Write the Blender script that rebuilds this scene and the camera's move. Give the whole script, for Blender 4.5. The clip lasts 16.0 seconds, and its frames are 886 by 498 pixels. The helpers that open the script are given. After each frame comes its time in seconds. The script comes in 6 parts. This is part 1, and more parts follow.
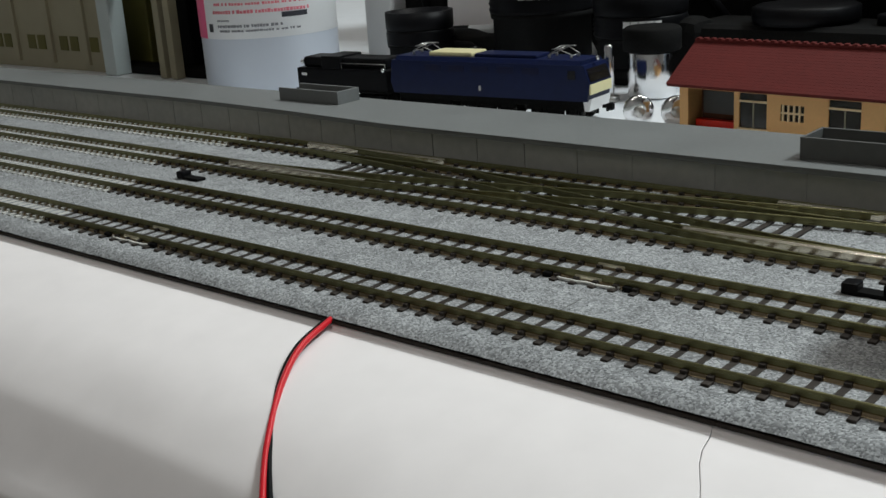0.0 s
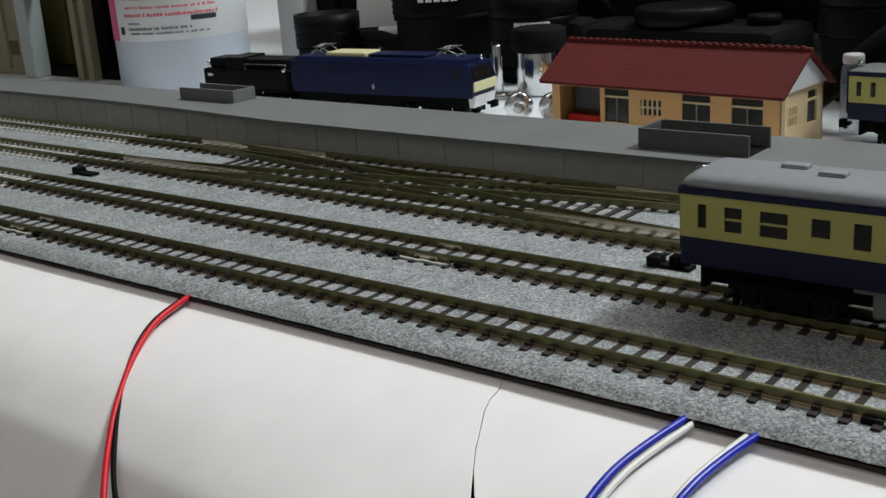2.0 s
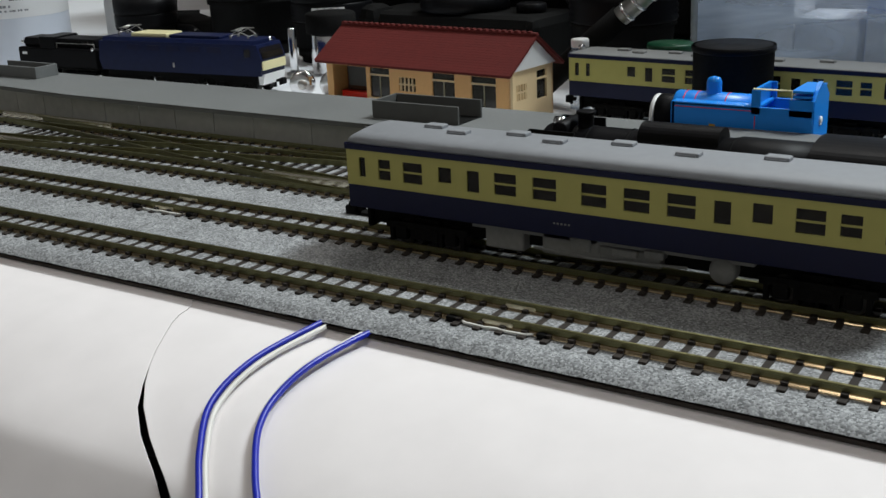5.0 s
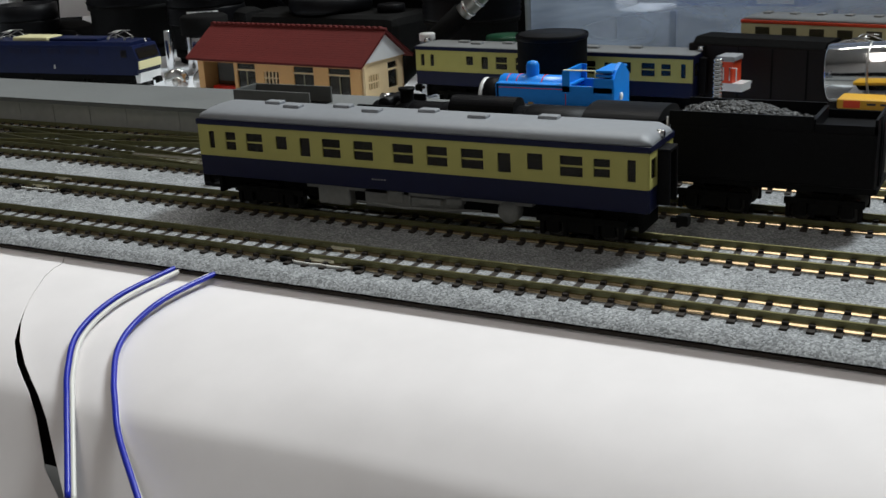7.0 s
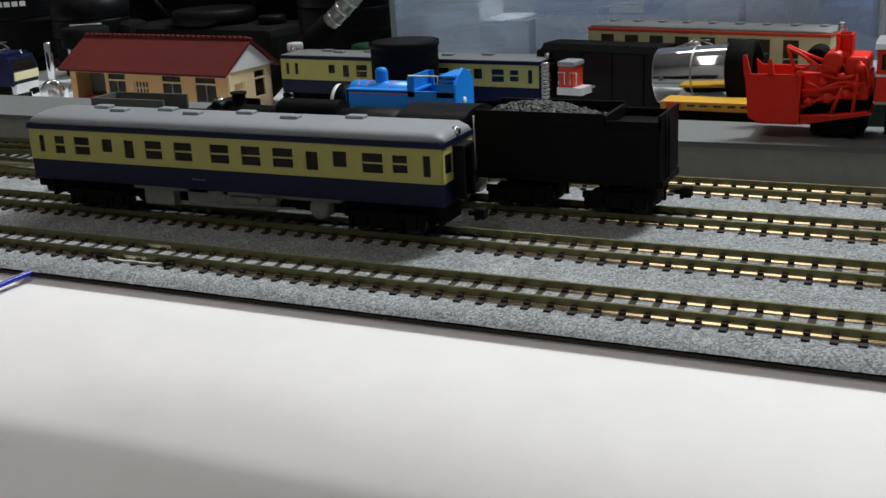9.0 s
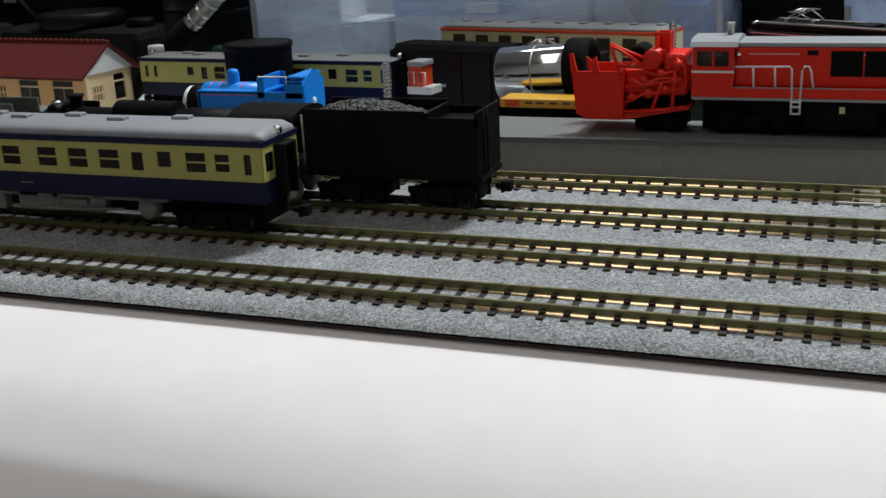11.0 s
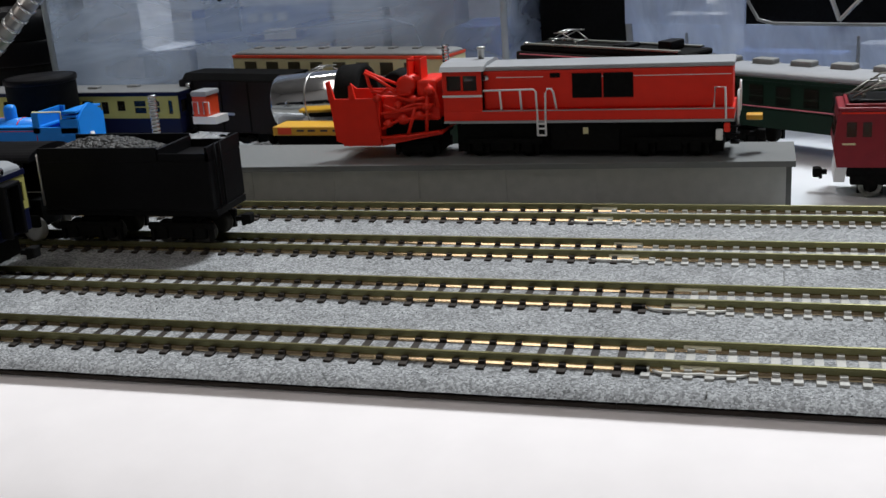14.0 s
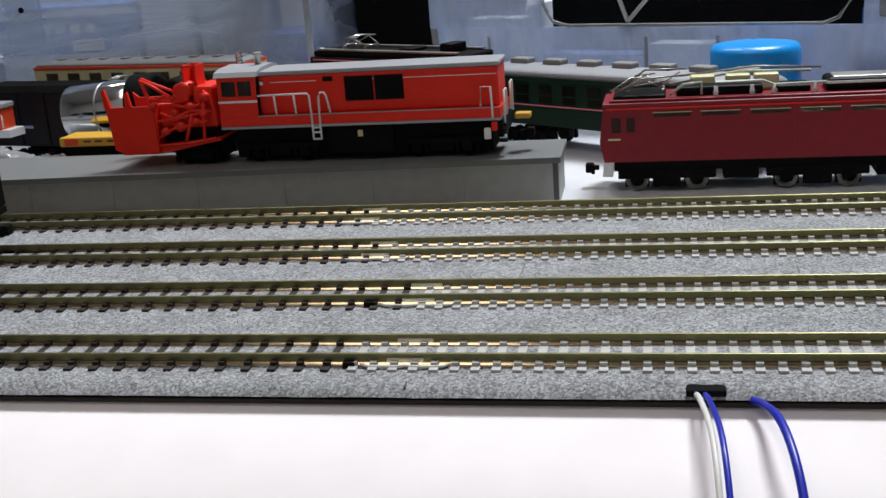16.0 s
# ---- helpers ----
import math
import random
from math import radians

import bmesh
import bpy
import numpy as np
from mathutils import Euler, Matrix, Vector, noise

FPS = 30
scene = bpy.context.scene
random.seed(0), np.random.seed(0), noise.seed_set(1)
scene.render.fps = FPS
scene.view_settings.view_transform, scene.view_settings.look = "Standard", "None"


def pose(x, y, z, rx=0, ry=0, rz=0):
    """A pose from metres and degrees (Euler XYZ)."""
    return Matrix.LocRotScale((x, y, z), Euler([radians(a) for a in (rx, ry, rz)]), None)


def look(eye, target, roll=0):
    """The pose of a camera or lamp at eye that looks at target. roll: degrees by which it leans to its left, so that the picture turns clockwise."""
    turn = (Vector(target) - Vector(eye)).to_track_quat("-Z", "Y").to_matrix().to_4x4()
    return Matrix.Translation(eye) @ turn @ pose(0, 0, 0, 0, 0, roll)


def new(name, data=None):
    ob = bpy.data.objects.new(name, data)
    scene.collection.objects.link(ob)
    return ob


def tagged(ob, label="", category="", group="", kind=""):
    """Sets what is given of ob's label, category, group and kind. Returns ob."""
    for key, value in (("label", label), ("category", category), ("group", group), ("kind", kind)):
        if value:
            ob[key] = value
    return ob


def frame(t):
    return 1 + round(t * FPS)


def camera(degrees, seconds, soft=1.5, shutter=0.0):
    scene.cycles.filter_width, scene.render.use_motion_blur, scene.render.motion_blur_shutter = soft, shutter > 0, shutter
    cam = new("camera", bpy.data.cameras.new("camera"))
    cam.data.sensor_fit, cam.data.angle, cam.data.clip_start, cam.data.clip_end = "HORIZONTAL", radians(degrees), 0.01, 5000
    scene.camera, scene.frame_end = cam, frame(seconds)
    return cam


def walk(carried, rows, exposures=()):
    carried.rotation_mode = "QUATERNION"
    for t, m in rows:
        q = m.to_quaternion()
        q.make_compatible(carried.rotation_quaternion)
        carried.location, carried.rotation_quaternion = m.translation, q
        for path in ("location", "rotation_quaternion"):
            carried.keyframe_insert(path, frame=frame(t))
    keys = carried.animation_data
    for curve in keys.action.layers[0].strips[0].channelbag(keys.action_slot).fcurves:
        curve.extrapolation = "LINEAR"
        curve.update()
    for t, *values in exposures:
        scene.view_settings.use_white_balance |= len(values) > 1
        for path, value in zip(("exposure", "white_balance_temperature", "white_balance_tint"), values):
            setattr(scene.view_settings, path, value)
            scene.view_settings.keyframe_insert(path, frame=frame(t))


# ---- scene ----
CM = 0.01
cam = camera(43.12, 16.0, soft=1.5)
# seconds, eye, target (centimetres), roll
PATH = [
    (0, (2.588, -16.966, 8.052), (-13.227, 0.925, 0.649), -3.85),
    (0.5, (3.858, -16.840, 7.952), (-11.731, 1.241, 0.533), -4.15),
    (1, (4.597, -16.948, 7.975), (-10.859, 1.278, 0.632), -4.06),
    (1.5, (5.369, -16.803, 7.964), (-9.814, 1.634, 0.577), -3.73),
    (2, (6.154, -17.140, 8.111), (-8.932, 1.362, 0.688), -3.89),
    (2.5, (6.790, -17.298, 7.968), (-7.984, 1.368, 0.332), -3.77),
    (3, (7.679, -17.325, 7.895), (-6.836, 1.549, 0.276), -4.10),
    (3.5, (8.302, -17.537, 7.907), (-5.902, 1.589, 0.327), -3.61),
    (4, (10.001, -17.680, 8.017), (-3.550, 1.879, 0.349), -2.90),
    (4.5, (11.251, -18.012, 8.348), (-2.171, 1.624, 0.649), -2.98),
    (5, (12.776, -18.557, 8.420), (-0.258, 1.275, 0.559), -2.50),
    (7.5, (17.819, -21.871, 8.332), (6.758, -0.785, 0.713), -2.82),
    (8, (18.779, -21.845, 8.468), (7.892, -0.620, 0.988), -2.46),
    (8.5, (19.477, -21.748, 8.354), (8.907, -0.349, 0.916), -2.50),
    (9, (20.499, -21.231, 8.000), (10.227, 0.307, 0.542), -2.83),
    (11.5, (23.444, -20.939, 7.928), (15.140, 1.428, 0.461), -2.87),
    (12, (24.105, -20.658, 7.788), (15.966, 1.799, 0.409), -3.19),
    (12.5, (25.057, -20.302, 7.782), (17.244, 2.294, 0.477), -3.32),
    (13, (25.892, -20.320, 7.814), (18.287, 2.345, 0.504), -3.57),
    (13.5, (26.784, -19.858, 7.827), (19.608, 2.921, 0.434), -3.97),
    (14, (27.227, -19.642, 8.154), (20.513, 3.294, 0.817), -3.79),
    (14.5, (28.036, -19.481, 7.990), (21.964, 3.659, 0.734), -3.76),
    (15, (29.117, -19.271, 7.724), (23.534, 3.986, 0.448), -4.14),
    (15.5, (29.973, -19.248, 7.678), (24.790, 4.133, 0.503), -4.14),
    (16, (30.829, -19.036, 7.671), (26.172, 4.443, 0.456), -4.26),
]
EXPOSURES = [(0.0, 0.18, 6500.0, 7.0), (5.0, 0.28, 6500.0, 9.0), (9.0, 0.26, 6500.0, 9.0), (12.0, 0.24, 6500.0, 10.0), (16.0, 0.41, 6500.0, 15.0)]
walk(cam, [(t, look(Vector(e) * CM, Vector(q) * CM, r)) for t, e, q, r in PATH], EXPOSURES)

# ---- light ----
world = bpy.data.worlds.new("room_air")
world.use_nodes = True
world.node_tree.nodes["Background"].inputs[0].default_value = (0.75, 0.85, 1.0, 1)
world.node_tree.nodes["Background"].inputs[1].default_value = 0.05
scene.world = world


def area_lamp(name, eye, target, sx, sy, watts, colour):
    data = bpy.data.lights.new(name, "AREA")
    data.shape, data.size, data.size_y, data.energy, data.color = "RECTANGLE", sx, sy, watts, colour
    ob = new(name, data)
    ob.matrix_world = look(eye, target)
    return ob


# the third lamp is an added back fill, not a known fixture
LAMP, ROOM_LAMP, FILL_LAMP = Vector((0.65, 0.85, 1.5)), Vector((-0.13, -0.7, 1.62)), Vector((-0.28, 0.95, 1.5))
area_lamp("table_lamp_light", LAMP, LAMP - Vector((0, 0, 1)), 0.4, 0.55, 29.8, (0.91, 0.98, 1.0))
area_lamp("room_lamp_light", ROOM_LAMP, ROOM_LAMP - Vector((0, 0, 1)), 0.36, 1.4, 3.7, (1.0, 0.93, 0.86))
area_lamp("fill_lamp_light", FILL_LAMP, FILL_LAMP - Vector((0, 0, 1)), 0.75, 0.12, 6.0, (1.0, 0.97, 0.92))


# ---- materials ----
def mat(name, colour, rough=0.5, metal=0.0, grain=0.12, scale=900.0, bump=0.0, bump_scale=3000.0, spread=0.0, coat=0.0, alpha=1.0, glass=0.0, spec=0.5, drawn=0.0):
    m = bpy.data.materials.new(name)
    m.use_nodes = True
    n, l = m.node_tree.nodes, m.node_tree.links
    b = n["Principled BSDF"]
    b.inputs["Roughness"].default_value, b.inputs["Metallic"].default_value = rough, metal
    b.inputs["Specular IOR Level"].default_value = spec
    b.inputs["Coat Weight"].default_value = coat
    b.inputs["Transmission Weight"].default_value = glass
    b.inputs["Alpha"].default_value = alpha
    if drawn:
        tg = n.new("ShaderNodeTangent")
        tg.direction_type, tg.axis = "RADIAL", "X"
        l.new(tg.outputs[0], b.inputs["Tangent"])
        b.inputs["Anisotropic"].default_value = drawn
    co = n.new("ShaderNodeTexCoord")
    fine, broad = n.new("ShaderNodeTexNoise"), n.new("ShaderNodeTexNoise")
    fine.inputs["Scale"].default_value, broad.inputs["Scale"].default_value = scale, scale / 14
    fine.inputs["Detail"].default_value = 5
    for k in (fine, broad):
        l.new(co.outputs["Object"], k.inputs["Vector"])
    mix = n.new("ShaderNodeMath")
    mix.operation = "ADD"
    l.new(fine.outputs["Fac"], mix.inputs[0]), l.new(broad.outputs["Fac"], mix.inputs[1])
    ramp = n.new("ShaderNodeMapRange")
    ramp.inputs[1].default_value, ramp.inputs[2].default_value = 0.6, 1.4
    ramp.inputs[3].default_value, ramp.inputs[4].default_value = 1 - grain, 1 + grain
    l.new(mix.outputs[0], ramp.inputs[0])
    hsv = n.new("ShaderNodeHueSaturation")
    hsv.inputs["Color"].default_value = (*colour, 1)
    last = ramp.outputs[0]
    if spread:
        info, wide, prod = n.new("ShaderNodeObjectInfo"), n.new("ShaderNodeMapRange"), n.new("ShaderNodeMath")
        prod.operation = "MULTIPLY"
        wide.inputs[3].default_value, wide.inputs[4].default_value = 1 - spread, 1 + spread
        l.new(info.outputs["Random"], wide.inputs[0])
        l.new(last, prod.inputs[0]), l.new(wide.outputs[0], prod.inputs[1])
        last = prod.outputs[0]
    l.new(last, hsv.inputs["Value"])
    l.new(hsv.outputs[0], b.inputs["Base Color"])
    if rough > 0.15:
        rr = n.new("ShaderNodeMapRange")
        rr.inputs[3].default_value, rr.inputs[4].default_value = max(rough - 0.1, 0.03), min(rough + 0.1, 1)
        l.new(broad.outputs["Fac"], rr.inputs[0])
        l.new(rr.outputs[0], b.inputs["Roughness"])
    if bump:
        bn, bp = n.new("ShaderNodeTexNoise"), n.new("ShaderNodeBump")
        bn.inputs["Scale"].default_value = bump_scale
        bn.inputs["Detail"].default_value = 4
        bp.inputs["Strength"].default_value, bp.inputs["Distance"].default_value = bump, 0.0003
        l.new(co.outputs["Object"], bn.inputs["Vector"])
        l.new(bn.outputs["Fac"], bp.inputs["Height"])
        l.new(bp.outputs[0], b.inputs["Normal"])
    return m


def speckled(name, lo, hi, cell, rough=0.9, relief=0.8, tint=(1.0, 1.02, 1.06)):
    """Grains of many greys, with relief between them."""
    m = bpy.data.materials.new(name)
    m.use_nodes = True
    n, l = m.node_tree.nodes, m.node_tree.links
    b = n["Principled BSDF"]
    b.inputs["Roughness"].default_value = rough
    co, vo, cr = n.new("ShaderNodeTexCoord"), n.new("ShaderNodeTexVoronoi"), n.new("ShaderNodeValToRGB")
    vo.inputs["Scale"].default_value = 1 / cell
    l.new(co.outputs["Object"], vo.inputs["Vector"])
    sep = n.new("ShaderNodeSeparateColor")
    l.new(vo.outputs["Color"], sep.inputs[0])
    broad = n.new("ShaderNodeTexNoise")
    broad.inputs["Scale"].default_value, broad.inputs["Detail"].default_value = 130, 4
    l.new(co.outputs["Object"], broad.inputs["Vector"])
    mix = n.new("ShaderNodeMath")
    mix.operation = "MULTIPLY_ADD"
    l.new(sep.outputs[0], mix.inputs[0])
    mix.inputs[1].default_value = 0.6
    sc = n.new("ShaderNodeMath")
    sc.operation = "MULTIPLY"
    l.new(broad.outputs["Fac"], sc.inputs[0])
    sc.inputs[1].default_value = 0.4
    l.new(sc.outputs[0], mix.inputs[2])
    e = cr.color_ramp.elements
    e[0].color, e[1].color = (*[lo * t for t in tint], 1), (*[hi * t for t in tint], 1)
    e[0].position, e[1].position = 0.1, 1.0
    mid = e.new(0.6)
    mid.color = (*[(lo * 0.55 + hi * 0.45) * t for t in tint], 1)
    l.new(mix.outputs[0], cr.inputs[0])
    l.new(cr.outputs[0], b.inputs["Base Color"])
    bp = n.new("ShaderNodeBump")
    bp.inputs["Strength"].default_value, bp.inputs["Distance"].default_value = relief, cell * 0.7
    bp.invert = True
    l.new(vo.outputs["Distance"], bp.inputs["Height"])
    l.new(bp.outputs[0], b.inputs["Normal"])
    return m


BALLAST = speckled("grey_ballast", 0.09, 0.6, 0.0004, 0.95, 0.25, (0.97, 1.0, 1.03))
STONE = mat("ballast_stone", (0.29, 0.30, 0.315), 0.9, grain=0.3, scale=600, spec=0.2)
COAL = speckled("coal", 0.008, 0.06, 0.0009, 0.5, 1.0, (1, 1, 1))
PAPER = mat("white_paper", (0.84, 0.80, 0.80), 0.8, grain=0.045, scale=90, bump=0.5, bump_scale=38, spec=0.2)
TABLE = mat("white_table", (0.72, 0.74, 0.77), 0.4, grain=0.05, scale=60)
RIM = mat("dark_bed_rim", (0.022, 0.017, 0.014), 0.8, grain=0.2, spec=0.15)
RAIL = mat("tarnished_rail", (0.185, 0.178, 0.088), 0.4, 0.85, grain=0.25, scale=400, drawn=0.5)
RAIL_FOOT = mat("bright_rail_foot", (0.56, 0.44, 0.28), 0.14, 0.96, grain=0.2, scale=500)
GUARD = mat("polished_guard_rail", (0.85, 0.78, 0.64), 0.24, 0.95, grain=0.15, scale=500, drawn=0.4)
WOOD_TIE = mat("brown_sleeper", (0.032, 0.026, 0.022), 0.6, grain=0.3, spread=0.25, spec=0.25)
CONC_TIE = mat("pale_sleeper", (0.46, 0.455, 0.43), 0.6, grain=0.15, spread=0.1)
JOINER = mat("bright_joiner", (0.85, 0.8, 0.62), 0.42, 0.75, grain=0.15)
PLATFORM = mat("grey_platform", (0.165, 0.172, 0.172), 0.55, grain=0.1, scale=700, bump=0.2, spec=0.3)
# same plastic as the deck, paled to put front light into the walls
PLATFORM_LIT = mat("grey_platform_lit_wall", (0.4, 0.405, 0.385), 0.6, grain=0.14, scale=300, spec=0.25)
BLACK = mat("black_plastic", (0.006, 0.006, 0.007), 0.45, grain=0.3, spec=0.08)
MATTE = mat("matte_black", (0.008, 0.008, 0.008), 0.8, grain=0.4, spec=0.06)
NAVY = mat("navy_paint", (0.006, 0.008, 0.034), 0.38, grain=0.12, scale=300, spec=0.22)
CREAM = mat("cream_yellow_paint", (0.43, 0.4, 0.125), 0.42, grain=0.06, scale=300, spec=0.25)
ROOF_GREY = mat("grey_roof_paint", (0.34, 0.35, 0.37), 0.45, grain=0.06, scale=400, spec=0.35)
CAR_ROOF = mat("grey_car_roof_paint", (0.27, 0.28, 0.3), 0.5, grain=0.07, scale=400, spec=0.3)
UNDER_GREY = mat("grey_underfloor", (0.24, 0.24, 0.235), 0.6, grain=0.15, spec=0.2)
PANE = mat("smoked_window", (0.018, 0.015, 0.012), 0.1, grain=0.1, alpha=0.75)
BLUE = mat("deep_blue_paint", (0.004, 0.009, 0.045), 0.42, grain=0.2, scale=300, spec=0.22)
IVORY = mat("ivory_paint", (0.72, 0.66, 0.38), 0.4, grain=0.05)
ROOF_RED = mat("brick_red_tile", (0.12, 0.018, 0.016), 0.65, grain=0.14, scale=500, spread=0.03, spec=0.2)
TAN = mat("tan_wall", (0.78, 0.44, 0.17), 0.5, grain=0.06)
PALE_TAN = mat("pale_tan_wall", (0.82, 0.62, 0.36), 0.5, grain=0.05)
WHITE = mat("white_plastic", (0.8, 0.8, 0.8), 0.4, grain=0.03)
LABEL = mat("printed_label", (0.85, 0.85, 0.86), 0.4, grain=0.02)
PINK = mat("pink_print", (0.85, 0.08, 0.25), 0.4, grain=0.03)
ROSE = mat("rose_print", (0.75, 0.2, 0.25), 0.5, grain=0.1)
GREY_INK = mat("grey_ink", (0.22, 0.22, 0.24), 0.5, grain=0.2)
INK = mat("dark_ink", (0.03, 0.03, 0.04), 0.5, grain=0.1)
SKYBLUE = mat("bright_blue_plastic", (0.012, 0.25, 0.82), 0.35, grain=0.04, spec=0.35)
LID_BLUE = mat("cyan_blue_plastic", (0.0, 0.32, 0.85), 0.3, grain=0.04)
RED = mat("red_plastic", (0.8, 0.026, 0.01), 0.4, grain=0.07, scale=300, spec=0.3)
ORANGE = mat("orange_red_paint", (0.75, 0.07, 0.02), 0.4, grain=0.06)
MAROON = mat("maroon_paint", (0.24, 0.012, 0.022), 0.4, grain=0.12, scale=300, spec=0.3)
CHROME = mat("chrome", (0.78, 0.78, 0.79), 0.14, 1.0, grain=0.05)
STEEL = mat("worn_steel", (0.5, 0.49, 0.47), 0.35, 1.0, grain=0.1)
BRASS = mat("pale_metal", (0.62, 0.55, 0.38), 0.35, 0.9, grain=0.1)
YELLOW = mat("yellow_plastic", (0.66, 0.36, 0.025), 0.4, grain=0.06)
GREEN = mat("dark_green_paint", (0.004, 0.02, 0.010), 0.5, grain=0.15, spec=0.2)
BROWN = mat("dark_brown_paint", (0.012, 0.009, 0.009), 0.55, grain=0.15, spec=0.2)
BEIGE = mat("beige_panel", (0.32, 0.29, 0.2), 0.6, grain=0.1, scale=60)
POST = mat("pale_grey_frame", (0.5, 0.56, 0.56), 0.5, grain=0.05)
OLIVE = mat("olive_box", (0.11, 0.1, 0.02), 0.6, grain=0.2, scale=60)


def cloudy(name, colour, lo, hi, streak):
    """Hazy polypropylene: light scatters through it, thicker in some patches."""
    m = bpy.data.materials.new(name)
    m.use_nodes = True
    n, l = m.node_tree.nodes, m.node_tree.links
    b, out = n["Principled BSDF"], n["Material Output"]
    b.inputs["Base Color"].default_value, b.inputs["Roughness"].default_value = (*colour, 1), 0.3
    tr, clear, soft, mix = n.new("ShaderNodeBsdfTranslucent"), n.new("ShaderNodeBsdfTransparent"), n.new("ShaderNodeMixShader"), n.new("ShaderNodeMixShader")
    tr.inputs[0].default_value = (*colour, 1)
    soft.inputs[0].default_value = 0.5
    l.new(b.outputs[0], soft.inputs[1]), l.new(tr.outputs[0], soft.inputs[2])
    co, mp, nz, rg = n.new("ShaderNodeTexCoord"), n.new("ShaderNodeMapping"), n.new("ShaderNodeTexNoise"), n.new("ShaderNodeMapRange")
    mp.inputs["Scale"].default_value = streak
    mp.inputs["Rotation"].default_value = (0, 0.25, 0)
    nz.inputs["Scale"].default_value, nz.inputs["Detail"].default_value, nz.inputs["Distortion"].default_value = 22, 5, 1.2
    rg.inputs[1].default_value, rg.inputs[2].default_value, rg.inputs[3].default_value, rg.inputs[4].default_value = 0.35, 0.68, lo, hi
    l.new(co.outputs["Object"], mp.inputs[0]), l.new(mp.outputs[0], nz.inputs["Vector"]), l.new(nz.outputs["Fac"], rg.inputs[0])
    l.new(rg.outputs[0], mix.inputs[0]), l.new(clear.outputs[0], mix.inputs[1]), l.new(soft.outputs[0], mix.inputs[2])
    l.new(mix.outputs[0], out.inputs["Surface"])
    return m


BIN = cloudy("cloudy_clear_plastic", (0.5, 0.58, 0.7), 0.2, 0.58, (0.7, 0.7, 2.2))
BIN_CLEAR = cloudy("clear_plastic", (0.46, 0.53, 0.68), 0.38, 0.85, (2.0, 1.0, 0.6))
FILM = mat("crumpled_clear_film", (0.4, 0.42, 0.43), 0.22, grain=0.25, scale=150, alpha=0.62)
BIN_BLUE = mat("blue_boxes", (0.05, 0.13, 0.42), 0.6, grain=0.25, scale=40)
BIN_GREY = mat("grey_boxes", (0.38, 0.41, 0.47), 0.6, grain=0.3, scale=60)
BIN_WHITE = mat("white_boxes", (0.6, 0.61, 0.64), 0.6, grain=0.1, scale=40)
WIRE_RED = mat("red_wire", (0.6, 0.012, 0.022), 0.35, grain=0.04)
WIRE_BLUE = mat("blue_wire", (0.01, 0.022, 0.42), 0.35, grain=0.04)
WIRE_WHITE = mat("white_wire", (0.75, 0.74, 0.7), 0.4, grain=0.05)
COACH_ROOF = mat("dull_grey_roof", (0.23, 0.235, 0.235), 0.5, grain=0.08, scale=400, spec=0.3)
DULL = mat("dull_roof_metal", (0.3, 0.3, 0.27), 0.4, 0.7, grain=0.2)
MINT = mat("pale_green_bar", (0.5, 0.58, 0.5), 0.5, grain=0.08)
DARK_METAL = mat("dark_wheel_metal", (0.05, 0.048, 0.045), 0.45, 0.6, grain=0.3)
SEAT = mat("brown_seat", (0.11, 0.045, 0.025), 0.8, grain=0.15, spec=0.15)
STAIR = mat("dark_grey_stair_plastic", (0.11, 0.112, 0.108), 0.6, grain=0.12, scale=300, spec=0.25)
WALL = mat("plain_wall", (0.42, 0.41, 0.40), 0.9, grain=0.06, scale=20)


# ---- building helpers, in centimetres ----
def box_into(bm, x0, x1, y0, y1, z0, z1, bevel=0.0):
    r = bmesh.ops.create_cube(bm, size=1)
    for v in r["verts"]:
        v.co = Vector(((x0 + x1) / 2 + v.co.x * (x1 - x0), (y0 + y1) / 2 + v.co.y * (y1 - y0), (z0 + z1) / 2 + v.co.z * (z1 - z0)))
    if bevel:
        es = list({e for v in r["verts"] for e in v.link_edges})
        bmesh.ops.bevel(bm, geom=es, offset=bevel, segments=2, affect="EDGES", profile=0.5)


def box(x0, x1, y0, y1, z0, z1, bevel=0.0):
    bm = bmesh.new()
    box_into(bm, x0, x1, y0, y1, z0, z1, bevel)
    return bm


def prism(outline, axis, a, b, smooth=False):
    """An outline of (u, v) pairs swept along x ('x': u=y, v=z), y ('y': u=x, v=z) or z ('z': u=x, v=y) from a to b."""
    bm = bmesh.new()
    put = {"x": lambda u, v, w: (w, u, v), "y": lambda u, v, w: (u, w, v), "z": lambda u, v, w: (u, v, w)}[axis]
    rings = [[bm.verts.new(put(u, v, w)) for u, v in outline] for w in (a, b)]
    k = len(outline)
    for i in range(k):
        bm.faces.new((rings[0][i], rings[0][(i + 1) % k], rings[1][(i + 1) % k], rings[1][i])).smooth = smooth
    bm.faces.new(rings[0][::-1]), bm.faces.new(rings[1])
    bmesh.ops.recalc_face_normals(bm, faces=bm.faces)
    return bm


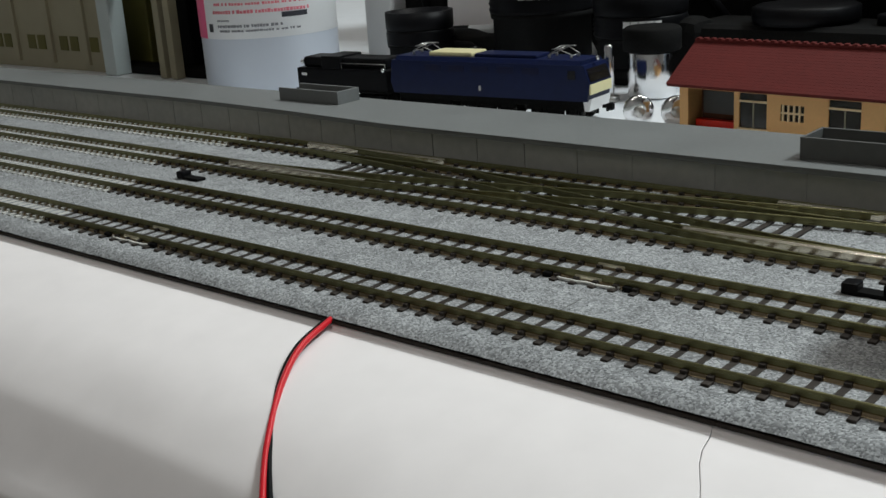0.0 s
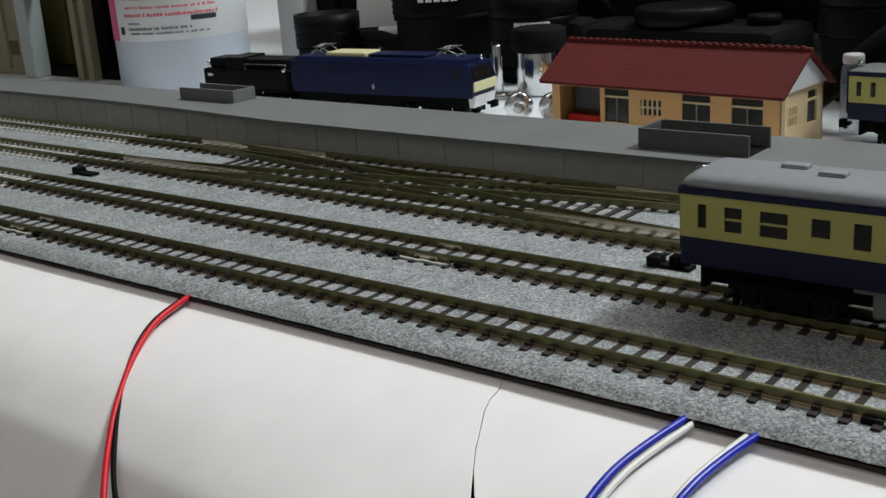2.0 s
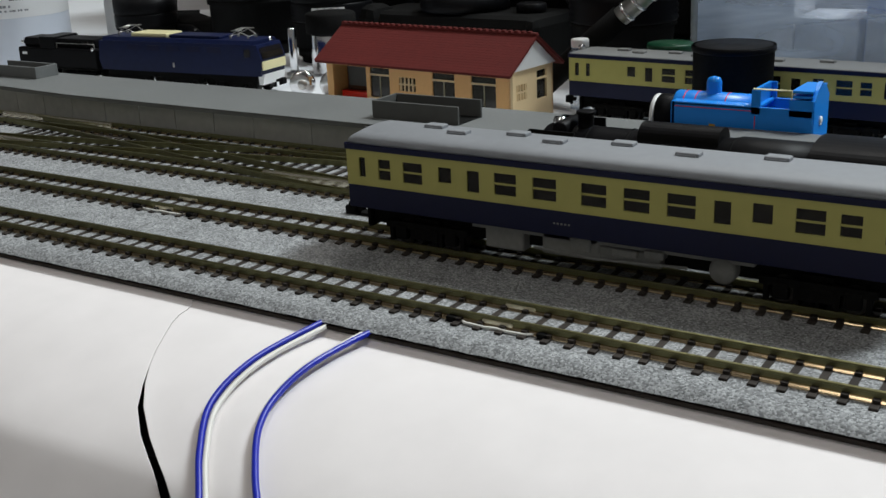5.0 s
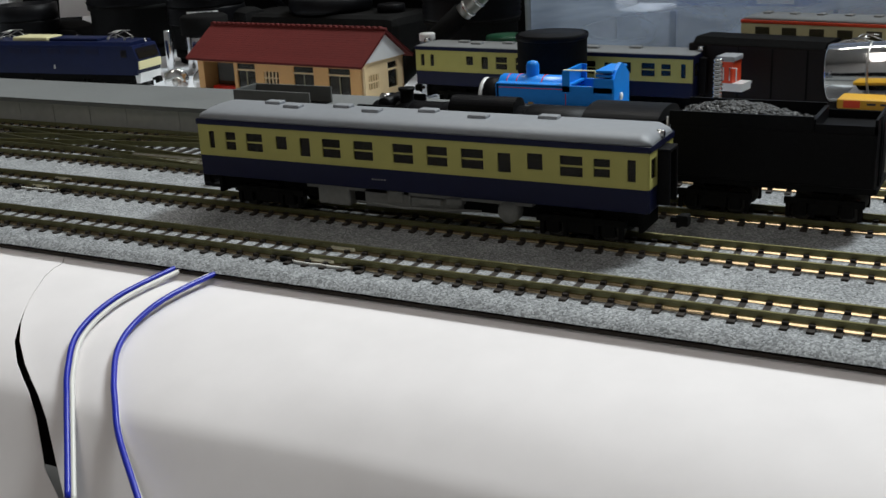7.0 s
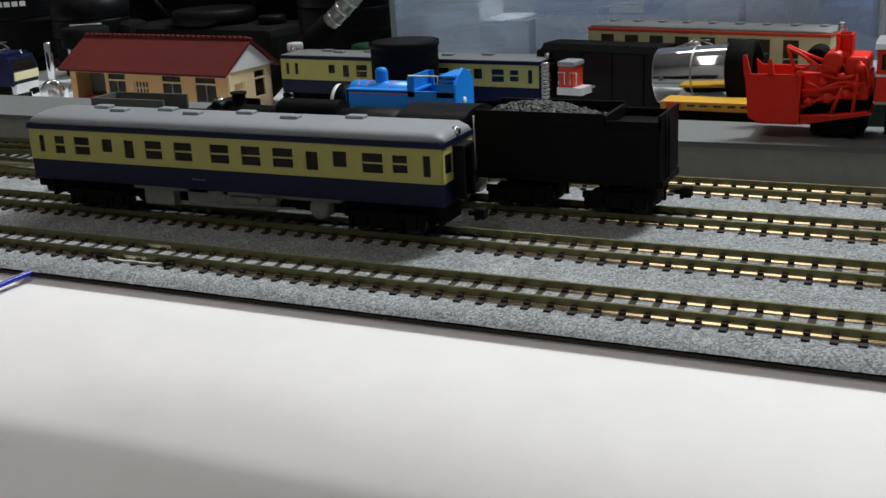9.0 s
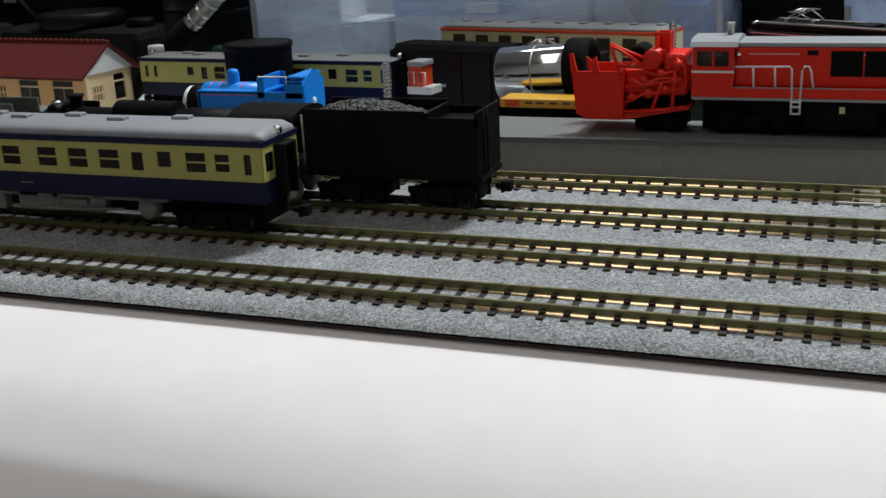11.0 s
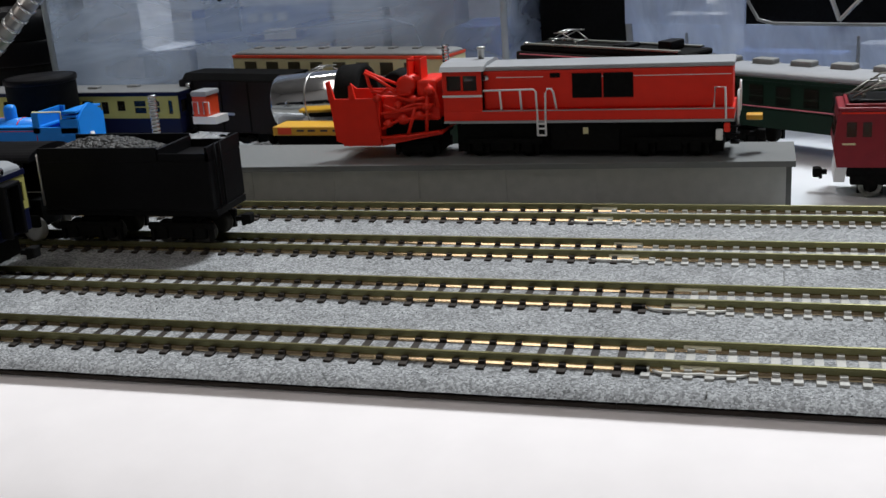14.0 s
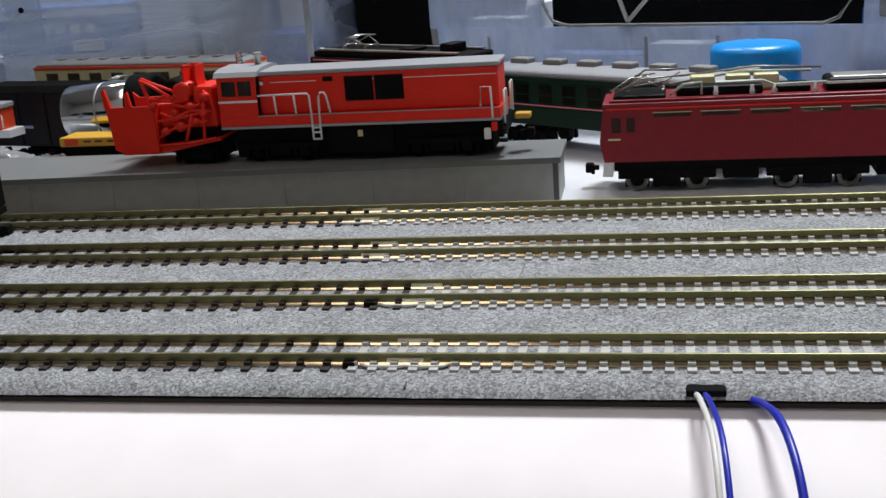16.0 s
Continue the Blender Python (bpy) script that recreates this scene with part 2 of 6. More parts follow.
def lathe(profile, axis="z", centre=(0, 0, 0), n=28):
    """Radius and height pairs turned round an axis through centre."""
    bm = bmesh.new()
    c = Vector(centre)
    rings = []
    for r, h in profile:
        ring = []
        for i in range(n):
            a = 2 * math.pi * i / n
            u, v = max(r, 0.001) * math.cos(a), max(r, 0.001) * math.sin(a)
            p = {"z": (u, v, h), "x": (h, u, v), "y": (u, h, v)}[axis]
            ring.append(bm.verts.new(c + Vector(p)))
        rings.append(ring)
    for p, q in zip(rings, rings[1:]):
        for i in range(n):
            bm.faces.new((p[i], p[(i + 1) % n], q[(i + 1) % n], q[i]))
    bm.faces.new(rings[0][::-1]), bm.faces.new(rings[-1])
    bmesh.ops.recalc_face_normals(bm, faces=bm.faces)
    for f in bm.faces:
        f.smooth = True
    return bm


def tube(points, r, n=8):
    """A round bar along points."""
    bm = bmesh.new()
    pts = [Vector(p) for p in points]
    rings = []
    for i, p in enumerate(pts):
        d = (pts[min(i + 1, len(pts) - 1)] - pts[max(i - 1, 0)]).normalized()
        s = d.cross(Vector((0, 0, 1)) if abs(d.z) < 0.9 else Vector((1, 0, 0))).normalized()
        t = d.cross(s)
        rings.append([bm.verts.new(p + r * (math.cos(2 * math.pi * k / n) * s + math.sin(2 * math.pi * k / n) * t)) for k in range(n)])
    for p, q in zip(rings, rings[1:]):
        for i in range(n):
            bm.faces.new((p[i], p[(i + 1) % n], q[(i + 1) % n], q[i])).smooth = True
    bm.faces.new(rings[0][::-1]), bm.faces.new(rings[-1])
    bmesh.ops.recalc_face_normals(bm, faces=bm.faces)
    return bm


def join(*bms):
    out = bms[0]
    for b in bms[1:]:
        me = bpy.data.meshes.new("tmp")
        b.to_mesh(me), b.free()
        out.from_mesh(me)
        bpy.data.meshes.remove(me)
    return out


def mesh_of(name, bm, material):
    bmesh.ops.scale(bm, vec=(CM, CM, CM), verts=bm.verts)
    me = bpy.data.meshes.new(name)
    bm.to_mesh(me), bm.free()
    me.materials.append(material)
    return me


def part(name, bm, material, parent, label=""):
    ob = new(name, mesh_of(name, bm, material))
    ob.parent = parent
    return tagged(ob, label)


def whole(name, bm, material, label, category="", group="", kind=""):
    return tagged(new(name, mesh_of(name, bm, material)), label, category, group, kind)


def thing(name, label, category, x=0.0, y=0.0, z=0.0, turn=0.0, group="", kind="", rx=0.0, ry=0.0):
    ob = new(name)
    ob.empty_display_size = 0.01
    ob.matrix_basis = pose(x * CM, y * CM, z * CM, rx, ry, turn)
    return tagged(ob, label, category, group, kind)


# ---- the room ----
whole("floor", box(-250, 300, -150, 260, -78, -75), WALL, "plain room floor below the table", kind="structure")
whole("wall_north", box(-250, 300, 255, 260, -75, 170), WALL, "plain wall behind the table", kind="structure")
whole("wall_south", box(-250, 300, -155, -150, -75, 170), WALL, "plain wall behind the camera", kind="structure")
whole("wall_west", box(-255, -250, -150, 260, -75, 170), WALL, "plain side wall", kind="structure")
whole("wall_east", box(300, 305, -150, 260, -75, 170), WALL, "plain side wall", kind="structure")
whole("ceiling", box(-255, 305, -155, 260, 170, 175), WALL, "plain room ceiling", kind="structure")
# the last of these fixtures only houses the added fill
for name, p, w, d, label in (("table_lamp", LAMP, 40, 55, "white ceiling lamp above the back of the table"), ("room_lamp", ROOM_LAMP, 36, 140, "long white ceiling lamp behind the camera"), ("fill_lamp", FILL_LAMP, 75, 12, "long white lamp added over the table as back fill")):
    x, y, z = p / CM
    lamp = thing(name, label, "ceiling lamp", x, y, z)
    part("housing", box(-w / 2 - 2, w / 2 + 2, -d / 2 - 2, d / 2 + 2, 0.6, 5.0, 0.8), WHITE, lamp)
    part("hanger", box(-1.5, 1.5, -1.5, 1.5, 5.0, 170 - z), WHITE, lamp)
tt = thing("table", "white table carrying the model railway", "table", 0, 0, -0.62)
part("table_top", box(-140, 140, -1.42, 90, -2.4, -0.03, 0.03), TABLE, tt)
# unseen black box, added as the shade inside the paper gap
part("gap_backing", box(-140, 140, -5.6, -1.75, -3.4, -1.3), MATTE, tt)
for x in (-130, 130):
    for y in (2, 84):
        part("leg", box(x - 2, x + 2, y - 2, y + 2, -74.38, -2.4), MATTE, tt)


# ---- white paper over the front edge ----
DRAPE = [(10.0, -0.6), (0.0, -0.6), (-1.46, -0.575), (-1.5, -0.6), (-1.64, -0.7), (-1.72, -0.708), (-2.1, -0.72), (-2.5, -0.75), (-3.0, -0.805), (-3.5, -0.885), (-4.0, -0.995), (-4.5, -1.14), (-5.0, -1.33), (-5.5, -1.57), (-5.85, -1.785), (-6.03, -1.91), (-6.16, -2.05), (-6.35, -2.285), (-6.7, -2.73), (-7.0, -3.11), (-7.6, -3.84), (-8.4, -4.78), (-9.6, -6.1), (-11.0, -7.5)]
SEAM = [(10.0, -8.5), (-1.5, -5.38), (-2.1, -5.25), (-2.6, -5.05), (-3.05, -4.78), (-3.5, -4.55), (-4.0, -4.24), (-4.45, -3.96), (-5.05, -3.52), (-5.62, -2.84), (-5.97, -2.25), (-6.33, -1.7), (-7.5, -0.3), (-9.0, 1.2), (-11.0, 2.8)]


def level(y, table):
    """Height or place along a falling table of (y, value) pairs."""
    for (a, u), (b, v) in zip(table, table[1:]):
        if b <= y <= a:
            return u + (v - u) * (a - y) / (a - b)
    return table[-1][1]


def paper_sheet(outer, gap, lift, end, seed):
    """A sheet from an outer edge to the seam, gap wider apart below, lying along the drape."""
    bm = bmesh.new()
    rows = []
    n = 260
    for i in range(n + 1):
        u = (i / n) ** 1.5
        row = []
        for y, z in DRAPE:
            edge = level(y, SEAM) + gap * (0.012 + max(0.0, min(0.7, (-4.2 - y) * 0.2)))
            x = edge + (outer - edge) * u
            last = end - 0.1 * max(0.0, x + 17) if end > -9 else end
            yy = y if y > -7 else -7 + (y + 7) / 4.0 * (-7 - max(last, -11.0))
            near = math.exp(-abs(x - edge) / 0.5)
            fall = level(yy, DRAPE)
            yy += (0.3 * noise.noise((x * 0.16, 0.5, seed))) * min(1.0, max(0.0, (-4.6 - y) / 1.2))
            wave = 0.09 * noise.noise((x * 0.12, y * 0.3, seed)) * min(1, max(0, (-1.8 - y) / 2)) + 0.02 * noise.noise((x * 0.45, y * 0.8, seed + 3)) * (y < -3)
            row.append(bm.verts.new((x, yy, fall + wave + lift * near * (y < -1.4) + (0.05 * near if y < -4.4 and lift else 0))))
        rows.append(row)
    for p, q in zip(rows, rows[1:]):
        for i in range(len(DRAPE) - 1):
            bm.faces.new((p[i], q[i], q[i + 1], p[i + 1])).smooth = i > 4
    bmesh.ops.recalc_face_normals(bm, faces=bm.faces)
    bmesh.ops.solidify(bm, geom=bm.faces[:], thickness=0.015)
    return bm


whole("paper_sheet", paper_sheet(-100, 0, 0.0, -7.5, 1), PAPER, "white paper sheet draped over the front edge, creased", "paper", "paper sheets")
whole("paper_sheet", paper_sheet(90, 1, 0.004, -11.0, 2), PAPER, "white paper sheet with a lifted edge beside its neighbour", "paper", "paper sheets")
whole("dark_cloth", box(-100, 90, -12.5, -4.5, -16, -10.5, 0.2), mat("dark_red_cloth", (0.1, 0.008, 0.012), 0.9, grain=0.3, scale=100), "dark red cloth below the paper edge", "cloth")

# ---- track bed ----
BED_X0, BED_X1 = -75.0, 60.0


def ballast_bed():
    prof = [(-1.5, -0.43), (-1.42, -0.37), (-1.3, -0.31), (-1.15, -0.265)]
    y = -1.0
    while y < 10.9:
        off = abs((y + 1.625) % 3.25 - 1.625)
        prof.append((y, -0.212 if off < 0.62 else -0.25 if off < 0.9 else -0.27))
        y += 0.12
    prof += [(10.95, -0.3), (11.15, -0.55)]
    bm = bmesh.new()
    rows = []
    n = 700
    for i in range(n + 1):
        x = BED_X0 + (BED_X1 - BED_X0) * i / n
        rows.append([bm.verts.new((x, y, z + 0.012 * noise.noise((x * 9, y * 9, 0.3)) + 0.008 * noise.noise((x * 1.1, y * 1.1, 5)))) for y, z in prof])
    for p, q in zip(rows, rows[1:]):
        for j in range(len(prof) - 1):
            bm.faces.new((p[j], q[j], q[j + 1], p[j + 1])).smooth = True
    bmesh.ops.recalc_face_normals(bm, faces=bm.faces)
    return bm


whole("ballast_bed", ballast_bed(), BALLAST, "grey granular ballast bed under the four tracks", "ballast", kind="stuff")


def loose_stones():
    rnd = random.Random(11)
    verts, faces = [], []
    for _ in range(15000):
        x = rnd.uniform(-45, 40)
        y = rnd.choice((rnd.uniform(-1.42, 4.8), rnd.uniform(-1.42, -0.7), rnd.uniform(-1.2, 10.9), rnd.uniform(0.75, 2.5)))
        z = -0.27 if y > -1.15 else -0.27 - (-1.15 - y) * 0.6
        r = rnd.uniform(0.014, 0.03)
        k = len(verts)
        for dx, dy, dz in ((1, 0, -0.2), (-0.4, 0.9, -0.2), (-0.5, -0.8, -0.2), (0.1, 0.0, 0.9), (0.5, 0.5, 0.5)):
            verts.append(((x + r * dx * rnd.uniform(0.7, 1.2)) * CM, (y + r * dy * rnd.uniform(0.7, 1.2)) * CM, (z + r * dz * rnd.uniform(0.6, 1.0)) * CM))
        faces += [(k, k + 1, k + 4), (k + 1, k + 3, k + 4), (k + 3, k, k + 4), (k + 1, k + 2, k + 3), (k + 2, k, k + 3)]
    me = bpy.data.meshes.new("ballast_stones")
    me.from_pydata(verts, [], faces)
    m = STONE
    nt = m.node_tree
    geo = nt.nodes.new("ShaderNodeNewGeometry")
    hs = next(n for n in nt.nodes if n.bl_idname == "ShaderNodeHueSaturation")
    mr = nt.nodes.new("ShaderNodeMapRange")
    mr.inputs[3].default_value, mr.inputs[4].default_value = 0.45, 2.3
    nt.links.new(geo.outputs["Random Per Island"], mr.inputs[0])
    nt.links.new(mr.outputs[0], hs.inputs["Value"])
    me.materials.append(m)
    return me


tagged(new("ballast_stones", loose_stones()), "loose pale and dark ballast grains on the bed", "ballast", kind="stuff")
rim = thing("bed_rim", "dark plastic rim along the foot of the track bed", "rim", 0, -1.5, -0.6, kind="structure")
x = BED_X0
for x1 in (-29.8, -5.3, 1.8, 24.9, 60.0):
    part("rim_piece", box(x + 0.004, x1 - 0.004, -0.03, 0.1, 0.045, 0.13, 0.012), RIM, rim)
    x = x1
jl = thing("bed_joint", "narrow dark joints between lengths of track bed", "joint", 0, 0, -0.28, kind="structure")
for x, y0, y1 in ((26.45, -1.35, -0.82), (-10.2, 0.9, 2.3), (26.25, 0.9, 2.3), (32.45, 0.9, 2.4), (27.85, 4.2, 5.6), (33.85, 4.2, 5.6), (-1.6, 4.3, 5.2), (8.0, 0.9, 2.3)):
    part("joint_line", box(x - 0.014, x + 0.014, y0, y1, -0.03 if y0 > -1.2 else -0.12, 0.01), STAIR, jl)

RAIL_SECTION = [(0.02, -0.19), (0.02, -0.065), (0.037, -0.055), (0.037, -0.024), (0.033, -0.012), (0.025, -0.006), (0.014, -0.0018), (0.0, 0.0), (-0.014, -0.0018), (-0.025, -0.006), (-0.033, -0.012), (-0.037, -0.024), (-0.037, -0.055), (-0.02, -0.065), (-0.02, -0.19)]
FOOT_HALF = [(0.104, -0.225), (0.103, -0.212), (0.096, -0.198), (0.083, -0.182), (0.066, -0.1665), (0.048, -0.156), (0.03, -0.149), (0.02, -0.146)]
FOOT_SECTION = FOOT_HALF + [(-u, v) for u, v in reversed(FOOT_HALF)]
TRACK_Y = (0.0, 3.25, 6.5, 9.75)


# ---- platform ----
DECK = 0.82
pf = thing("platform", "long grey plastic model station platform", "platform", 0, 11.4, -0.62, kind="")
# the front edge bows towards the tracks along the middle and falls back at the end
FRONT = ((-80.0, 0.35), (-36.0, 0.15), (-30.0, -0.15), (-24.0, -0.65), (-14.0, -0.72), (0.0, -0.72), (7.0, -0.4), (13.0, -0.12), (19.0, 0.14), (24.0, 0.36), (28.25, 0.52))


def front(x):
    for (xa, ya), (xb, yb) in zip(FRONT, FRONT[1:]):
        if x <= xb:
            return ya + (yb - ya) * (x - xa) / (xb - xa)
    return FRONT[-1][1]


def strip(x0, x1, y0, y1, z0, z1, straight_back=False):
    """A bar from x0 to x1 that follows the bowed front edge."""
    xs = [x0] + [x for x, _ in FRONT if x0 + 0.01 < x < x1 - 0.01] + [x1]
    bm = bmesh.new()
    rings = []
    for x in xs:
        a, b = y0 + front(x), y1 + (0 if straight_back else front(x))
        rings.append([bm.verts.new(p) for p in ((x, a, z0), (x, b, z0), (x, b, z1), (x, a, z1))])
    for p, q in zip(rings, rings[1:]):
        for k in range(4):
            bm.faces.new((p[k], p[(k + 1) % 4], q[(k + 1) % 4], q[k]))
    bm.faces.new(rings[0][::-1]), bm.faces.new(rings[-1])
    bmesh.ops.recalc_face_normals(bm, faces=bm.faces)
    return bm


part("deck", strip(-80, 28.25, -0.12, 2.95, DECK + 0.62 - 0.16, DECK + 0.62, True), PLATFORM, pf)
part("deck_lip", strip(-80, 28.25, -0.15, 0.12, DECK + 0.62 - 0.02, DECK + 0.62 + 0.012), PLATFORM, pf)
x = -80.0
while x < 28:
    step = 1.93 if x < -16 else 2.65
    x1 = min(x + step, 28.15)
    part("wall_panel", strip(x + 0.018, x1 - 0.018, 0.06, 0.12, 0.02, DECK + 0.46), PLATFORM_LIT, pf)
    if x > -17:
        part("pilaster", strip(x - 0.07, x + 0.07, 0.03, 0.06, 0.02, DECK + 0.46), PLATFORM_LIT, pf)
    x += step
part("front_wall", strip(-80, 28.15, 0.1, 0.35, 0, DECK + 0.46), STAIR, pf)
part("end_wall", box(27.9, 28.15, 0.88, 2.85, 0, DECK + 0.46), PLATFORM_LIT, pf)
part("back_wall", box(-80, 28.15, 2.6, 2.85, 0, DECK + 0.46), PLATFORM_LIT, pf)


def stair_well(x0, length, label, h=0.5, material=PLATFORM):
    s = thing("stair_well", label, "stair well", x0, 12.75, DECK, group="stair wells")
    part("front_wall", box(0, length, 0, 0.09, 0, h, 0.015), material, s)
    part("back_wall", box(0, length, 1.1, 1.19, 0, h, 0.015), material, s)
    part("end_wall", box(length - 0.09, length, 0.09, 1.1, 0, h, 0.015), material, s)
    # floor blackened to carry the shade inside the well
    part("shaded_floor", box(0.0, length - 0.09, 0.09, 1.1, 0.0, 0.03), MATTE, s)


stair_well(-31.9, 3.35, "grey open-topped stair well box on the platform")
sw = thing("stair_well", "dark grey stair well open at one end before the station house", "stair well", -9.55, 11.45, DECK, group="stair wells")
part("front_wall", box(0, 3.4, 0, 0.09, 0, 0.6, 0.015), STAIR, sw)
part("back_wall", box(0, 3.45, 1.35, 1.44, 0, 0.6, 0.015), STAIR, sw)
part("end_wall", box(0, 0.09, 0.09, 1.35, 0, 0.6, 0.015), STAIR, sw)
# black here too, for the shadow between the walls
part("shaded_floor", box(0.09, 3.4, 0.09, 1.35, 0.0, 0.03), MATTE, sw)


# ---- rolling stock ----
def wheel(r=0.38, w=0.22, n=20):
    return lathe([(r * 0.25, -w / 2), (r * 0.8, -w / 2), (r, -w / 2 + 0.03), (r * 0.96, w / 2 - 0.06), (r * 1.1, w / 2 - 0.05), (r * 1.1, w / 2), (r * 0.3, w / 2)], "y", n=n)


def bogie(parent, x, z=0.0, length=2.3, wheels=(-0.7, 0.7), r=0.3, material=None, rimmed=None, name="bogie"):
    """A side-framed bogie under a train."""
    b = new(name)
    b.empty_display_size = 0.005
    b.parent = parent
    b.location = (x * CM, 0, z * CM)
    m = material or MATTE
    for s in (-1, 1):
        y = s * 0.68
        fr = join(box(-length / 2, length / 2, y - 0.06, y + 0.06, 0.42, 0.6, 0.02), box(-0.35, 0.35, y - 0.09, y + 0.09, 0.2, 0.5, 0.03),
                  *[box(w - 0.16, w + 0.16, y - 0.1, y + 0.1, 0.16, 0.52, 0.04) for w in wheels], *[box(w - 0.05 + d, w + 0.05 + d, y - 0.05, y + 0.08, 0.1, 0.45) for w in wheels for d in (-0.3, 0.3)])
        part("side_frame", fr, m, b)
    for w in wheels:
        for s in (-0.47, 0.47):
            wb = wheel(r)
            bmesh.ops.translate(wb, vec=(w, s, r * 1.0), verts=wb.verts)
            part("wheel", wb, rimmed or DARK_METAL, b)
    part("bolster", box(-0.3, 0.3, -0.6, 0.6, 0.45, 0.7), m, b)
    return b


def coupler(parent, x, z=0.55, way=1):
    c = join(box(min(0, way * 0.35), max(0, way * 0.35), -0.09, 0.09, -0.06, 0.06), box(way * 0.3 - 0.1, way * 0.3 + 0.14, -0.15, 0.15, -0.14, 0.14, 0.04), box(way * 0.18 - 0.05, way * 0.18 + 0.05, -0.06, 0.06, -0.2, 0.1, 0.02))
    bmesh.ops.translate(c, vec=(x, 0, z), verts=c.verts)
    return part("coupler", c, MATTE, parent)


def window(parent, x0, x1, z0, z1, y, side, bar=True, frame=CREAM, name="window"):
    """A recessed dark pane with its sash."""
    w = part(name, box(x0, x1, y - 0.02, y + 0.02, z0, z1), PANE, parent)
    if bar:
        zm = z0 + (z1 - z0) * 0.5
        part("sash_bar", box(x0, x1, y + side * 0.02 - 0.015, y + side * 0.02 + 0.02, zm - 0.022, zm + 0.022), frame, w)
    return w


def pierced_wall(x0, x1, y0, y1, z0, z1, holes):
    """A wall along x with rectangular holes (x0, x1, z0, z1), in one piece."""
    xs = sorted({x0, x1, *[v for q in holes for v in q[:2]]})
    zs = sorted({z0, z1, *[v for q in holes for v in q[2:4]]})
    bm = bmesh.new()
    g = {(x, z): bm.verts.new((x, y0, z)) for x in xs for z in zs}
    for xa, xb in zip(xs, xs[1:]):
        for za, zb in zip(zs, zs[1:]):
            if not any(a <= xa and xb <= b and c <= za and zb <= d for a, b, c, d in holes):
                bm.faces.new((g[xa, za], g[xb, za], g[xb, zb], g[xa, zb]))
    r = bmesh.ops.extrude_face_region(bm, geom=bm.faces[:])
    for v in r["geom"]:
        if isinstance(v, bmesh.types.BMVert):
            v.co.y = y1
    bmesh.ops.delete(bm, geom=[v for v in bm.verts if not v.link_faces], context="VERTS")
    bmesh.ops.recalc_face_normals(bm, faces=bm.faces)
    return bm


WINDOWS = [(0.39, 0.57, 1.66, 2.14, 0), (0.95, 1.3, 1.64, 2.14, 1), (1.66, 2.2, 1.64, 2.14, 1), (2.65, 3.0, 1.76, 2.12, 0), (3.42, 3.74, 1.62, 2.12, 0), (4.13, 4.69, 1.64, 2.14, 1),
           (5.1, 5.68, 1.64, 2.14, 1), (6.27, 6.86, 1.64, 2.14, 1), (7.25, 7.83, 1.64, 2.14, 1), (8.21, 8.82, 1.64, 2.14, 1), (9.2, 9.55, 1.62, 2.1, 0), (9.98, 10.38, 1.74, 2.14, 0), (10.82, 11.39, 1.64, 2.14, 1), (11.66, 12.06, 1.68, 2.12, 1), (12.48, 12.68, 1.62, 2.14, 0)]


def roof_shell(x0, x1, half, z0, rise, rounded=0.25, n=14):
    """A barrel roof with rounded ends."""
    bm = bmesh.new()
    stations = [(x0, 0.86, 0.25), (x0 + rounded * 0.25, 0.95, 0.62), (x0 + rounded, 1.0, 1.0), (x1 - rounded, 1.0, 1.0), (x1 - rounded * 0.25, 0.95, 0.62), (x1, 0.86, 0.25)]
    rings = []
    for x, w, h in stations:
        ring = []
        for i in range(n + 1):
            a = math.pi * i / n
            ring.append(bm.verts.new((x, -half * w * math.copysign(abs(math.cos(a)) ** 0.75, math.cos(a)), z0 + rise * h * math.sin(a) ** 0.62)))
        rings.append(ring)
    for p, q in zip(rings, rings[1:]):
        for i in range(n):
            bm.faces.new((p[i], q[i], q[i + 1], p[i + 1])).smooth = True
    bm.faces.new(rings[0]), bm.faces.new(rings[-1][::-1])
    bmesh.ops.holes_fill(bm, edges=[e for e in bm.edges if e.is_boundary])
    bmesh.ops.recalc_face_normals(bm, faces=bm.faces)
    return bm


